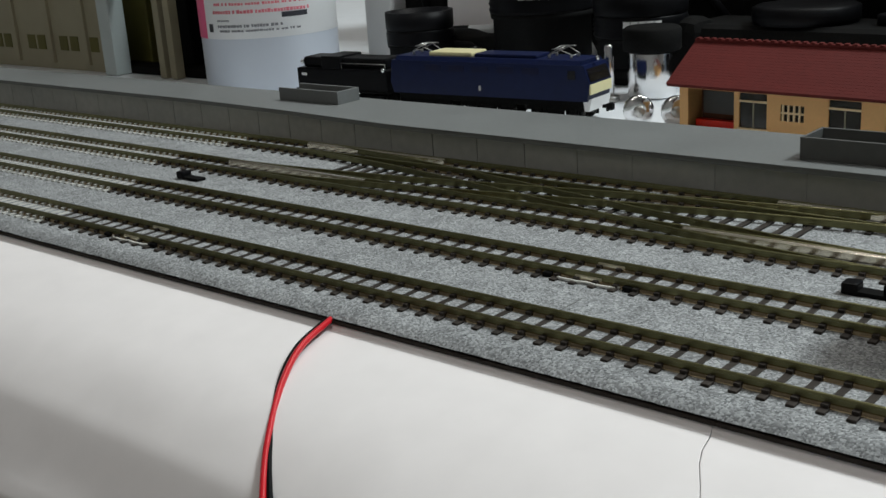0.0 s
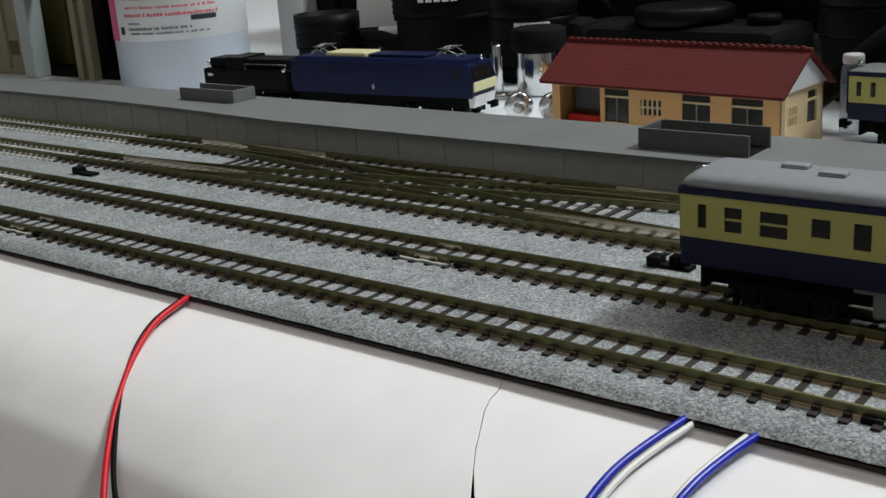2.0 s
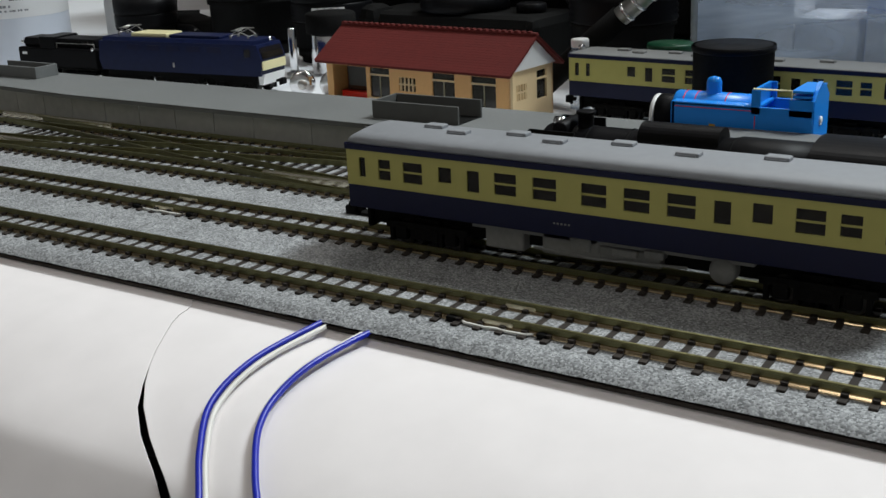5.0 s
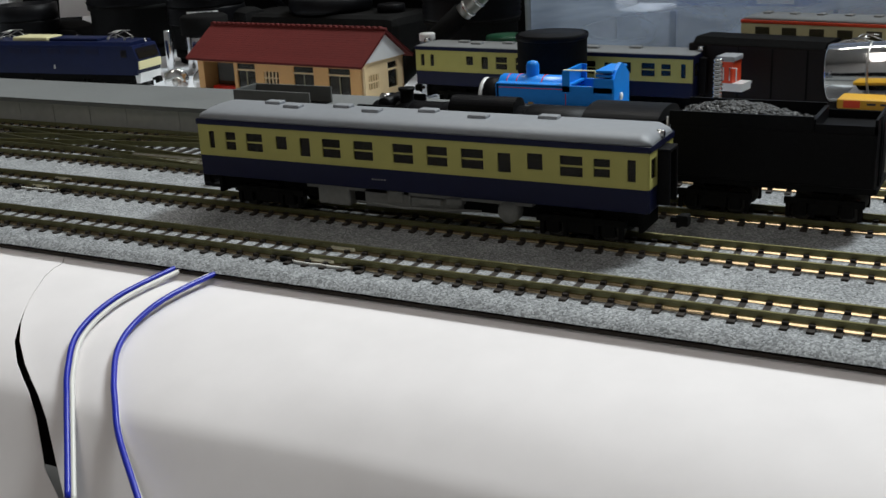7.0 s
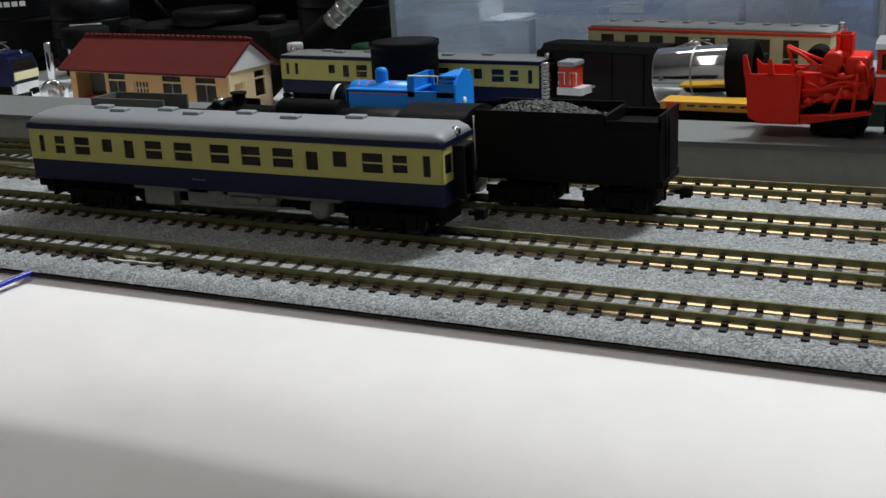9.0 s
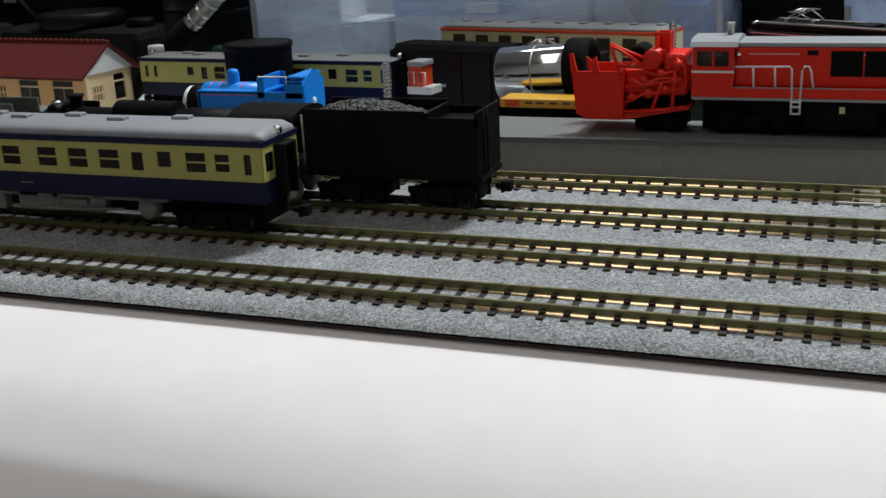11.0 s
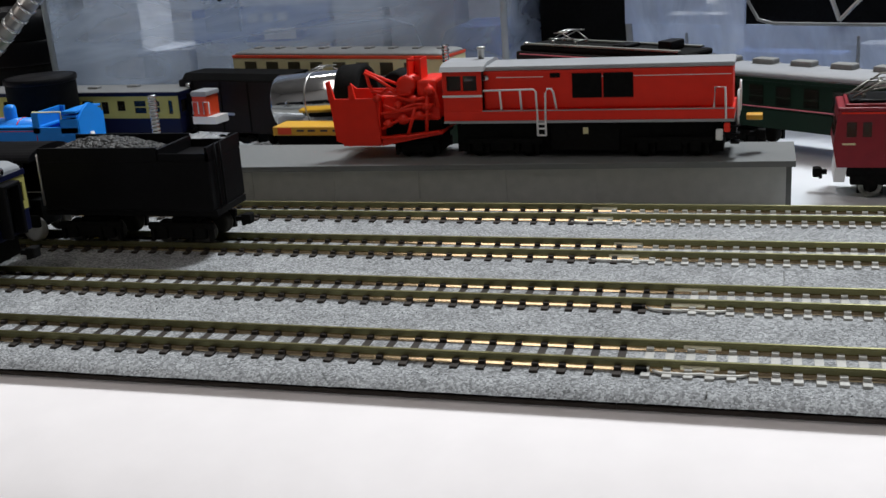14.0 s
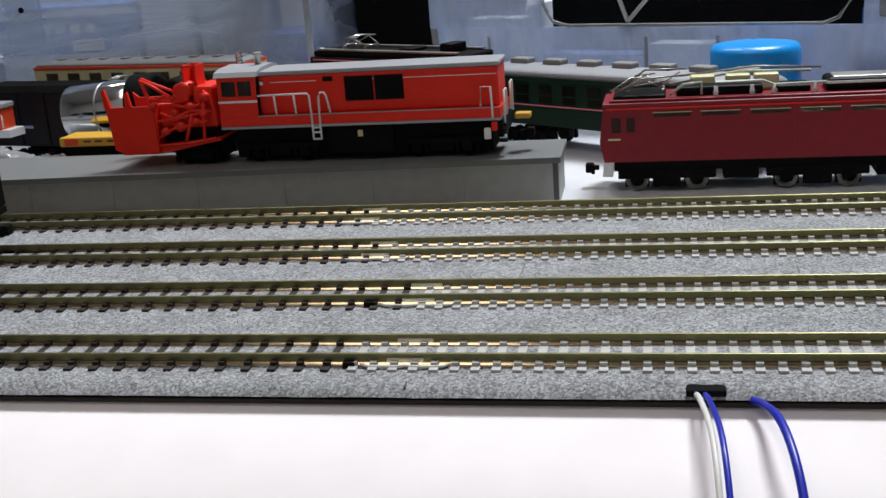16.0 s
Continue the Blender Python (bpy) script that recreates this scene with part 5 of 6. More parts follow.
    for s in (-1, 1):
        slope = part("roof_slope", prism([(D / 2, H + rise - 0.1), (D / 2, H + rise), (D / 2 + s * run, H - 0.05), (D / 2 + s * run, H - 0.15)], "x", -L - 0.25, 0.25), ROOF_RED, t)
        n = 16
        for k in range(n):
            u0, u1 = k / n, (k + 1) / n
            ya, yb = D / 2 + s * run * u0, D / 2 + s * run * (u1 + 0.02)
            za, zb = H + rise - (rise + 0.05) * u0, H + rise - (rise + 0.05) * (u1 + 0.02)
            part("tile_strip", prism([(ya, za + 0.005), (ya, za + 0.025), (yb, zb + 0.03), (yb, zb + 0.005)], "x", -L - 0.27, 0.27), ROOF_RED, slope)
    for k in range(33):
        part("ridge_tile", box(-L - 0.2 + 0.295 * k, -L - 0.04 + 0.295 * k, D / 2 - 0.09, D / 2 + 0.09, H + rise + 0.06, H + rise + 0.14, 0.02), ROOF_RED, t)
    part("ridge", lathe([(0.07, -L - 0.27), (0.09, -L - 0.25), (0.09, 0.25), (0.07, 0.27)], "x", (0, D / 2, H + rise + 0.02), 12), ROOF_RED, t)
    return t


station()


# ---- clutter behind the platform ----
def coach(name, label, x, y, z, turn, length, body, band, roof, height=2.7, rise=0.3, kind="train"):
    t = thing(name, label, kind, x, y, z, turn)
    part("lower_side", box(0, length, -0.93, 0.93, 0.8, 1.45, 0.03), body, t)
    side = part("upper_side", box(0, length, -0.92, 0.92, 1.45, height - 0.42, 0.02), band, t)
    a = 0.6
    while a < length - 0.9:
        w = part("window", box(a, a + 0.55, -0.945, -0.915, 1.62, height - 0.55), PANE, side)
        part("sash_bar", box(a, a + 0.55, -0.955, -0.94, 1.86, 1.9), band, w)
        a += 1.05
    part("gutter", box(-0.01, length + 0.01, -0.95, 0.95, height - 0.42, height - 0.3, 0.02), body, t)
    part("roof", roof_shell(0, length, 0.9, height - 0.3, rise, 0.3), roof, t)
    bogie(t, 2.0), bogie(t, length - 2.0)
    return t


oc = coach("coach", "orange and cream coach with grey roof", 6.9, 22.95, 0.06, -12.0, 9.6, ORANGE, IVORY, COACH_ROOF, 3.1, 0.16)
for k in range(9):
    part("roof_vent", box(0.55 + 1.05 * k, 0.83 + 1.05 * k, -0.2, 0.2, 2.92, 3.02, 0.03), UNDER_GREY, oc)


def flat_case(label, x, y, turn, length, half, height):
    ob = whole("flat_case", box(0, length, -half, half, 0, height, 0.08), MATTE, label, "case", "flat cases")
    ob.matrix_basis = pose(x * CM, y * CM, -0.62 * CM, 0, 0, turn)


flat_case("flat black case under the orange coach", 6.9, 22.95, -12.0, 9.5, 0.85, 0.68)
bk = thing("freight_locomotive", "dark locomotive with a folded pantograph behind the chrome cylinder", "train", 6.0, 20.75, -0.62, -12.0)
part("body", box(-0.6, 8.1, -0.85, 0.85, 0.8, 2.85, 0.06), BROWN, bk)
part("roof", prism([(-0.85, 2.85), (-0.6, 3.08), (0.6, 3.08), (0.85, 2.85)], "x", -0.4, 4.6), MATTE, bk)
part("roof_plate", box(4.7, 7.0, -0.8, 0.8, 2.85, 3.0, 0.03), STEEL, bk, "bright metal roof plate")
pantograph(bk, 5.7, 3.1, raised=0.14)
part("side_mark", box(1.6, 2.0, -0.865, -0.845, 1.5, 1.6), STEEL, bk)
for k in range(6):
    part("body_rib", box(0.1 + 1.3 * k, 0.16 + 1.3 * k, -0.87, -0.84, 0.85, 2.8), MATTE, bk)
bogie(bk, 1.6), bogie(bk, 6.0)
flat_case("flat black case under the brown locomotive", 19.45, 19.9, -30.0, 6.8, 0.85, 1.0)
be = thing("electric_locomotive", "dark brown electric locomotive with folded pantograph behind the red one", "train", 19.45, 19.9, 0.38, -30.0)
part("body", box(0, 7.0, -0.9, 0.9, 0.8, 2.7, 0.06), BROWN, be)
part("roof", box(0.1, 6.9, -0.8, 0.8, 2.7, 2.9, 0.08), MATTE, be)
part("roof_line", box(0.2, 6.8, -0.92, -0.88, 2.6, 2.64), ROSE, be, "thin rose line under the roof")
part("walkway", join(box(0.3, 6.6, -0.75, -0.55, 2.92, 2.97), box(0.3, 6.6, 0.55, 0.75, 2.92, 2.97)), DULL, be)
part("roof_gear", join(box(3.8, 4.4, -0.4, 0.4, 2.9, 3.02, 0.05), box(5.6, 6.1, -0.4, 0.4, 2.9, 3.2, 0.05)), BLACK, be)
pantograph(be, 1.7, 3.05, raised=0.26)
part("front_lamp", lathe([(0.12, 0), (0.2, 0.05), (0.2, 0.2)], "x", (-0.1, -0.3, 2.75), 16), STEEL, be)
bogie(be, 2.0), bogie(be, 5.2)
gc = coach("coach", "short dark green coach with a plain pale barrel roof", 17.0, 18.3, -0.62, -22, 3.3, GREEN, GREEN, ROOF_GREY, 2.85)
g2 = coach("coach", "dark green coach with square vents along its pale roof", 25.2, 22.2, -0.62, -34.0, 11.2, GREEN, GREEN, ROOF_GREY, 2.8)
part("red_line", box(0.2, 11.0, -0.955, -0.94, 1.5, 1.54), ROSE, g2)
for k in range(7):
    v = 1.05 + 1.5 * k
    part("roof_vent", join(box(v - 0.4, v + 0.4, -0.02, 0.5, 2.72, 2.98, 0.06), box(v - 0.44, v + 0.44, -0.06, 0.54, 2.72, 2.8)), UNDER_GREY, g2)

# small orange wagon with white rails
ow = thing("small_shunter", "small orange shunter with white handrails beside the railcar", "toy train", 6.9, 18.4, 0.8, -8)
ow.scale = (0.6, 0.6, 0.56)
part("body", box(0, 1.0, -0.7, 0.7, 0.6, 1.95, 0.04), ORANGE, ow)
part("roof", box(-0.05, 1.1, -0.75, 0.75, 1.95, 2.3, 0.08), ROOF_GREY, ow)
for a in (0.05, 0.85):
    part("handrail", tube([(a, -0.78, 0.8), (a, -0.78, 1.6), (a + 0.42, -0.78, 1.6), (a + 0.42, -0.78, 0.8)], 0.045), WHITE, ow, "white wire handrail")
part("frame", box(-0.1, 1.6, -0.7, 0.7, 0.1, 0.6), WHITE, ow)


def crumpled(x0, x1, y0, y1, z0, h, seed):
    bm = bmesh.new()
    nx, ny = 70, 44
    g = []
    for i in range(nx + 1):
        g.append([])
        for j in range(ny + 1):
            u, v = i / nx, j / ny
            e = min(1, 5 * min(u, 1 - u)) * min(1, 5 * min(v, 1 - v))
            x, y = x0 + (x1 - x0) * u, y0 + (y1 - y0) * v
            g[-1].append(bm.verts.new((x, y, z0 + e * h * (0.75 + 0.35 * noise.noise((x * 0.45, y * 0.5, seed)) - 0.3 * abs(noise.noise((x * 1.1 + y * 0.8, y * 0.5, seed))) - 0.12 * abs(noise.noise((x * 3.2 - y * 2.0, y * 1.2, seed)))))))
    for i in range(nx):
        for j in range(ny):
            bm.faces.new((g[i][j], g[i + 1][j], g[i + 1][j + 1], g[i][j + 1])).smooth = True
    return bm


whole("plastic_bag", crumpled(6.9, 11.0, 14.8, 17.7, -0.6, 1.9, 4.0), FILM, "crumpled clear plastic bag lying behind the platform", "plastic bag")

# lying chrome cylinder with black cap
cy = thing("metal_cylinder", "polished chrome cylinder with a black cap lying on its side", "cylinder", 10.8, 17.2, 1.75, -3.0, ry=-4.0)
cy.scale = (0.97, 0.84, 0.84)
part("barrel", lathe([(1.0, 0.0), (1.12, 0.05), (1.15, 0.1), (1.15, 2.6), (1.12, 2.65)], "x", (0, 0, 0), 48), mat("brushed_chrome", (0.7, 0.7, 0.71), 0.1, 1.0, grain=0.1, scale=200), cy)
part("barrel_groove", lathe([(1.15, 1.38), (1.165, 1.4), (1.165, 1.44), (1.15, 1.46)], "x", (0, 0, 0), 48), STEEL, cy)
part("cap", lathe([(1.2, 2.6), (1.32, 2.65), (1.32, 3.4), (1.25, 3.5), (1.0, 3.5), (1.0, 3.2), (0.1, 3.2)], "x", (0, 0, 0), 40), MATTE, cy, "black ribbed cap")
yw = thing("yellow_wagon", "yellow flat wagon with dark marks behind the platform", "toy train", 11.5, 15.5, -0.4, -2)
part("deck", box(0, 3.6, -0.8, 0.3, 1.45, 1.76, 0.05), YELLOW, yw)
for a in (0.9, 1.3, 1.75, 2.2, 2.6):
    part("mark", box(a, a + 0.26, -0.815, -0.79, 1.6, 1.66), INK, yw)
part("red_corner", box(0.2, 0.7, -0.812, -0.79, 1.5, 1.72), ORANGE, yw)
part("frame", box(0.1, 3.5, -0.6, 0.25, 0.35, 1.43), MATTE, yw)
for a in (0.8, 3.2):
    for s in (-0.6, 0.1):
        w = wheel(0.36)
        bmesh.ops.translate(w, vec=(a, s, 0.36), verts=w.verts)
        part("wheel", w, STEEL, yw)


def screw(x, y, z, h, r, label):
    t = thing("screw", label, "screw", x, y, z, group="upright screws")
    prof = [(r * 0.85, 0)]
    n = int(h / 0.12)
    for k in range(n):
        prof += [(r * 0.74, h * (k + 0.1) / n), (r, h * (k + 0.5) / n), (r * 0.74, h * (k + 0.9) / n)]
    prof += [(r * 0.7, h)]
    part("thread", lathe(prof, "z", n=16), CHROME, t)
    part("head", lathe([(r * 2.2, -0.02), (r * 2.3, 0.08), (r * 1.1, 0.16)], "z", n=18), BLACK, t)


screw(8.2, 12.85, DECK, 2.0, 0.16, "threaded steel screw standing upright on the platform")
screw(16.6, 18.6, -0.6, 4.05, 0.15, "long threaded steel screw standing behind the snowplough")
cupt = thing("cup", "black open cylindrical cup behind the blue toy locomotive", "cup", 0.75, 17.6, -0.62)
cupt.scale = (0.92, 0.92, 1.0)
part("wall", lathe([(1.32, 0), (1.4, 0.1), (1.42, 3.25), (1.46, 3.35), (1.46, 3.47), (1.36, 3.47), (1.33, 3.35), (1.3, 0.3), (0.1, 0.25)], "z", n=40), MATTE, cupt)
part("rim", lathe([(1.44, 3.27), (1.48, 3.29), (1.48, 3.45), (1.44, 3.47)], "z", n=40), BLACK, cupt)
wc = thing("small_bottle", "small white screw cap on a bottle behind the railcar", "bottle", -6.9, 21.9, -0.62)
part("neck", lathe([(0.4, 0), (0.4, 2.2), (0.3, 2.5)], "z", n=20), BIN, wc)
part("cap", lathe([(0.34, 2.45), (0.36, 2.5), (0.36, 2.72), (0.32, 2.77)], "z", n=20), WHITE, wc)
gl = thing("green_lid", "flat dark green lid lying behind the railcar", "lid", -3.4, 22.6, -0.62)
part("lid", lathe([(0.85, 2.35), (0.9, 2.4), (0.9, 2.6), (0.85, 2.65)], "z", n=30), mat("green_plastic", (0.006, 0.07, 0.03), 0.4), gl)
part("jar", lathe([(0.75, 0), (0.8, 0.1), (0.8, 2.35)], "z", n=30), MATTE, gl)

# chrome wheel pair beside the blue locomotive
for x, y in ((-19.6, 19.9), (-18.2, 20.3)):
    k = thing("metal_bell", "round polished metal knob standing on the table", "knob", x, y, -0.04, 38, group="metal knobs")
    k.scale = (0.86, 0.86, 0.86)
    part("flange", lathe([(0.3, -0.35), (0.62, -0.3), (0.68, -0.2), (0.68, -0.05), (0.5, 0.1), (0.3, 0.3), (0.3, 0.5)], "y", n=30), CHROME, k)
    part("hub", lathe([(0.22, -0.5), (0.25, -0.45), (0.25, -0.3)], "y", n=20), STEEL, k)
cc = thing("metal_canister", "upright polished metal canister behind the knobs", "canister", -22.3, 25.6, -0.62)
part("barrel", lathe([(1.0, 0), (1.05, 0.1), (1.05, 1.9), (1.0, 2.0)], "z", n=36), CHROME, cc)
pt = thing("metal_pin", "slim polished metal pin standing behind the blue locomotive", "pin", -23.4, 23.9, -0.62)
part("shaft", lathe([(0.16, 0), (0.2, 0.05), (0.2, 2.3), (0.14, 2.4)], "z", n=24), CHROME, pt)
part("foot", lathe([(0.4, 0), (0.42, 0.05), (0.42, 0.2), (0.22, 0.25)], "z", n=24), STEEL, pt)
part("cap", lathe([(1.2, 2.0), (1.25, 2.05), (1.25, 2.9), (1.1, 3.0)], "z", n=36), MATTE, cc)


def camera_lens(x, y, r, h, label, marks=True, z=-0.62):
    t = thing("camera_lens", label, "camera lens", x, y, z, group="camera lenses")
    part("mount", lathe([(r * 0.8, 0), (r * 0.82, 0.3), (r * 0.9, 0.35), (r * 0.9, 0.8)], "z", n=40), MATTE, t)
    part("barrel", lathe([(r * 0.95, 0.8), (r * 0.95, h * 0.45), (r, h * 0.46), (r, h * 0.5)], "z", n=40), MATTE, t)
    part("focus_ring", lathe([(r, h * 0.5)] + [(r * (1.03 if k % 2 else 1.0), h * (0.5 + 0.025 * k)) for k in range(1, 9)] + [(r, h * 0.72)], "z", n=40), BLACK, t)
    part("front_ring", lathe([(r * 0.98, h * 0.72), (r * 1.02, h * 0.75), (r * 1.02, h), (r * 0.9, h), (r * 0.85, h - 0.3), (0.05, h - 0.35)], "z", n=40), BLACK, t)
    if marks:
        for k in range(5):
            a = -0.95 + 0.16 * k
            b = box(-0.16, 0.16, -0.02, 0.02, h * 0.62, h * 0.62 + 0.28)
            bmesh.ops.translate(b, vec=(0, -r * 1.03, 0), verts=b.verts)
            bmesh.ops.rotate(b, matrix=Matrix.Rotation(a + 1.2, 3, "Z"), verts=b.verts)
            part("engraved_mark", b, WHITE, t)
    return t


camera_lens(-37.2, 27.4, 1.75, 3.3, "black camera lens standing on its mount", False)
camera_lens(-31.2, 30.0, 2.6, 6.2, "tall black camera lens with white engraving")
camera_lens(-25.0, 29.2, 2.15, 4.3, "short black camera lens with white engraving")
camera_lens(-8.2, 29.0, 2.4, 5.2, "black camera lens behind the station house", False)
cb = thing("camera", "black camera body lying behind the station house", "camera", -17.8, 31.0, -0.62, -4)
part("body", box(-5.5, 5.5, -2.2, 2.2, 0, 2.6, 0.5), MATTE, cb)
part("lens_cap", lathe([(2.2, 2.6), (2.3, 2.8), (2.3, 3.3), (2.1, 3.4), (0.1, 3.3)], "z", n=40), BLACK, cb)
part("grip", box(-5.7, -3.9, -2.6, -0.5, 0.1, 2.9, 0.6), MATTE, cb)
part("dial", lathe([(0.7, 2.6), (0.75, 2.65), (0.75, 3.0), (0.65, 3.05)], "z", (4.0, 0, 0), 24), BLACK, cb)


def soft_bag(x, y, w, d, h, label, turn=0.0, seed=1):
    bm = bmesh.new()
    bmesh.ops.create_cube(bm, size=1)
    bmesh.ops.subdivide_edges(bm, edges=bm.edges[:], cuts=9, use_grid_fill=True)
    for v in bm.verts:
        p = v.co * 2
        q = Vector([math.copysign(abs(c) ** 1.0, c) for c in p])
        k = 1 - 0.09 * (q.x ** 2 * q.y ** 2 + q.x ** 2 * q.z ** 2 + q.y ** 2 * q.z ** 2)
        v.co = Vector((q.x * w / 2 * k, q.y * d / 2 * k, (q.z * k + 1) * h / 2))
        n3 = noise.noise((v.co.x * 0.35, v.co.y * 0.35, v.co.z * 0.5 + seed))
        v.co += Vector((0.3 * n3, 0.35 * n3, 0.3 * n3 * (1 if v.co.z > 0.5 else 0)))
    for f in bm.faces:
        f.smooth = True
    t = thing("camera_bag", label, "bag", x, y, -0.62, turn, group="black bags")
    part("shell", bm, MATTE, t)
    part("strap", tube([(-w * 0.3, -d * 0.52, h * 0.3), (-w * 0.1, -d * 0.56, h * 0.75), (w * 0.15, -d * 0.55, h * 0.7), (w * 0.3, -d * 0.52, h * 0.35)], 0.22), BLACK, t)
    part("buckle", box(w * 0.1, w * 0.1 + 0.9, -d * 0.58 - 0.1, -d * 0.55, h * 0.62, h * 0.7, 0.05), UNDER_GREY, t)


soft_bag(-41.2, 32.4, 5.5, 3, 8, "upright black pouch beside the leaning paper", 0, 8)
soft_bag(-36, 29.6, 9, 2.2, 2.0, "low black pouch before the leaning paper", 0, 6)
soft_bag(-26, 36, 12, 5, 6, "black soft pouch behind the short lens", 0, 7)
soft_bag(-30, 47, 34, 14, 19, "black soft camera bag lying behind the lenses", 3, 1)
soft_bag(-9.5, 44, 16, 16, 20, "black soft bag with strap behind the station house", -4, 2)
soft_bag(20.0, 38, 9.5, 14, 18, "black soft bag between the two plastic bins", 0, 3)
soft_bag(56, 45, 22, 14, 20, "black soft bag beyond the second bin", 0, 4)
rs = thing("metal_tube", "shiny ringed metal tube leaning before the black bag", "tube", -4.8, 22.75, -0.62)
part("tube", tube([(-4.4, -0.15, 0.4), (-2.0, -0.05, 2.5), (0.0, 0.1, 4.2), (2.4, 0.25, 6.4)], 0.4, 16), STEEL, rs)
# added cover; darkens the part that something black should hide
part("sleeve", tube([(-4.5, -0.155, 0.3), (-2.0, -0.05, 2.5), (-0.75, 0.04, 3.55)], 0.48, 16), MATTE, rs, "black sleeve added to hide the tube's lower end")
for k in range(7):
    u = -0.5 + 0.45 * k
    part("ring", tube([(u - 0.05, 0.08, 4.2 + 0.87 * (u - 0.05)), (u + 0.05, 0.09, 4.2 + 0.87 * (u + 0.05))], 0.45, 16), CHROME, rs)
wp = thing("paper_sheet", "loose white paper leaning over the black pouch behind the lenses", "paper", -34.9, 31.2, 1.38, 0, rx=-6)
part("sheet", prism([(-3.6, 0.0), (0.5, 0.2), (0.6, 8), (-3.6, 8)], "y", -0.03, 0.03), PAPER, wp)
wb = thing("white_box", "white cardboard box edge behind the bottle", "box", -41.5, 29.8, -0.62, 0)
part("carton", box(-2.0, 0.1, 0, 5, 0, 9, 0.1), WHITE, wb)

# bottle with printed label
bt = thing("bottle", "white translucent plastic bottle with a printed label", "bottle", -43.3, 22.4, -0.62)
R = 3.55
part("body", lathe([(R - 0.25, 0), (R, 0.25), (R, 10.5), (R - 0.6, 12), (1.5, 13.0), (1.4, 14.0)], "z", n=56), mat("milky_bottle", (0.62, 0.66, 0.74), 0.3, grain=0.04, scale=60), bt)
lb = part("label", lathe([(R + 0.01, 2.75), (R + 0.02, 2.76), (R + 0.02, 9.2), (R + 0.01, 9.21)], "z", n=72), LABEL, bt, "white paper label")


def on_label(a0, a1, z0, z1, material, name="print_bar", r=R + 0.035):
    """A strip of print round the bottle between two angles (degrees) and heights."""
    bm = bmesh.new()
    k = max(2, int(abs(a1 - a0) / 2))
    rings = [[bm.verts.new((rr * math.cos(math.radians(a)), rr * math.sin(math.radians(a)), z)) for rr, z in ((r, z0), (r, z1), (r - 0.02, z1), (r - 0.02, z0))] for a in [a0 + (a1 - a0) * i / k for i in range(k + 1)]]
    for p, q in zip(rings, rings[1:]):
        for i in range(4):
            bm.faces.new((p[i], q[i], q[(i + 1) % 4], p[(i + 1) % 4]))
    bm.faces.new(rings[0]), bm.faces.new(rings[-1][::-1])
    bmesh.ops.recalc_face_normals(bm, faces=bm.faces)
    return part(name, bm, material, lb)


# the bottle shows the side that faces the track: angles about -40 degrees
on_label(-128, -102, 2.76, 9.2, PINK, "pink_strip")
rnd = random.Random(5)
for z, m, a, stop, high in ((3.1, GREY_INK, -84.0, -14, 0.1), (3.32, GREY_INK, -86.0, -30, 0.14), (3.62, GREY_INK, -86.0, -74, 0.08), (4.0, ROSE, -90.0, -6, 0.16), (4.4, ROSE, -88.0, -6, 0.13), (4.85, ROSE, -90.0, -20, 0.13), (5.3, ROSE, -88.0, -6, 0.13)):
    while a < stop:
        wd = rnd.uniform(1.2, 2.6)
        on_label(a, min(a + wd, stop), z, z + high * rnd.uniform(0.8, 1.1), m)
        a += wd + rnd.choice((0.5, 0.5, 0.7, 2.0))
on_label(-30, -8, 3.7, 3.95, INK)
on_label(-97, -92, 3.1, 3.5, INK, "print_ring")

# showcase at the far left
sc = thing("showcase", "beige and glass-fronted display case with pale frame", "display case", -52.5, 21.0, -0.62)
part("side_panel", box(-26, -4.4, 0.6, 0.9, 0, 11), BEIGE, sc)
for a in (-24, -19.5, -15.2, -11.0, -7.0):
    part("panel_rib", box(a - 0.25, a + 0.25, 0.4, 0.62, 0.4, 11), BEIGE, sc)
for a in (-22.6, -21.2, -17.6, -16.4, -13.4, -12.2, -9.6, -8.4, -6.2):
    part("vent_slot", box(a - 0.45, a + 0.45, 0.56, 0.61, 1.2, 2.1), OLIVE, sc)
part("post", box(-4.4, -3.2, -0.1, 1.0, 0, 11, 0.08), POST, sc, "pale grey upright post")
part("top_rail", box(-3.2, 2.5, -0.1, 0.8, 5.4, 6.9, 0.05), POST, sc)
part("back_panel", box(-26, 8.5, 5.0, 5.3, 0, 14), MATTE, sc)
part("inner_box", box(-7.6, -3.0, 2.4, 4.6, 0.4, 7, 0.1), OLIVE, sc)
part("inner_box", box(-2.4, 1.0, 2.4, 4.6, 0.4, 7, 0.1), MATTE, sc)
part("inner_box", box(3.0, 5.2, 2.0, 4.6, 0.2, 7, 0.1), OLIVE, sc)
part("shelf", box(-26, 8.0, 0.95, 5.0, 0, 0.4), MATTE, sc)
for a in (0.7, 1.7, 5.3):
    part("frame_upright", box(a, a + 0.55, 0.2, 0.8, 0, 11, 0.05), BEIGE, sc)


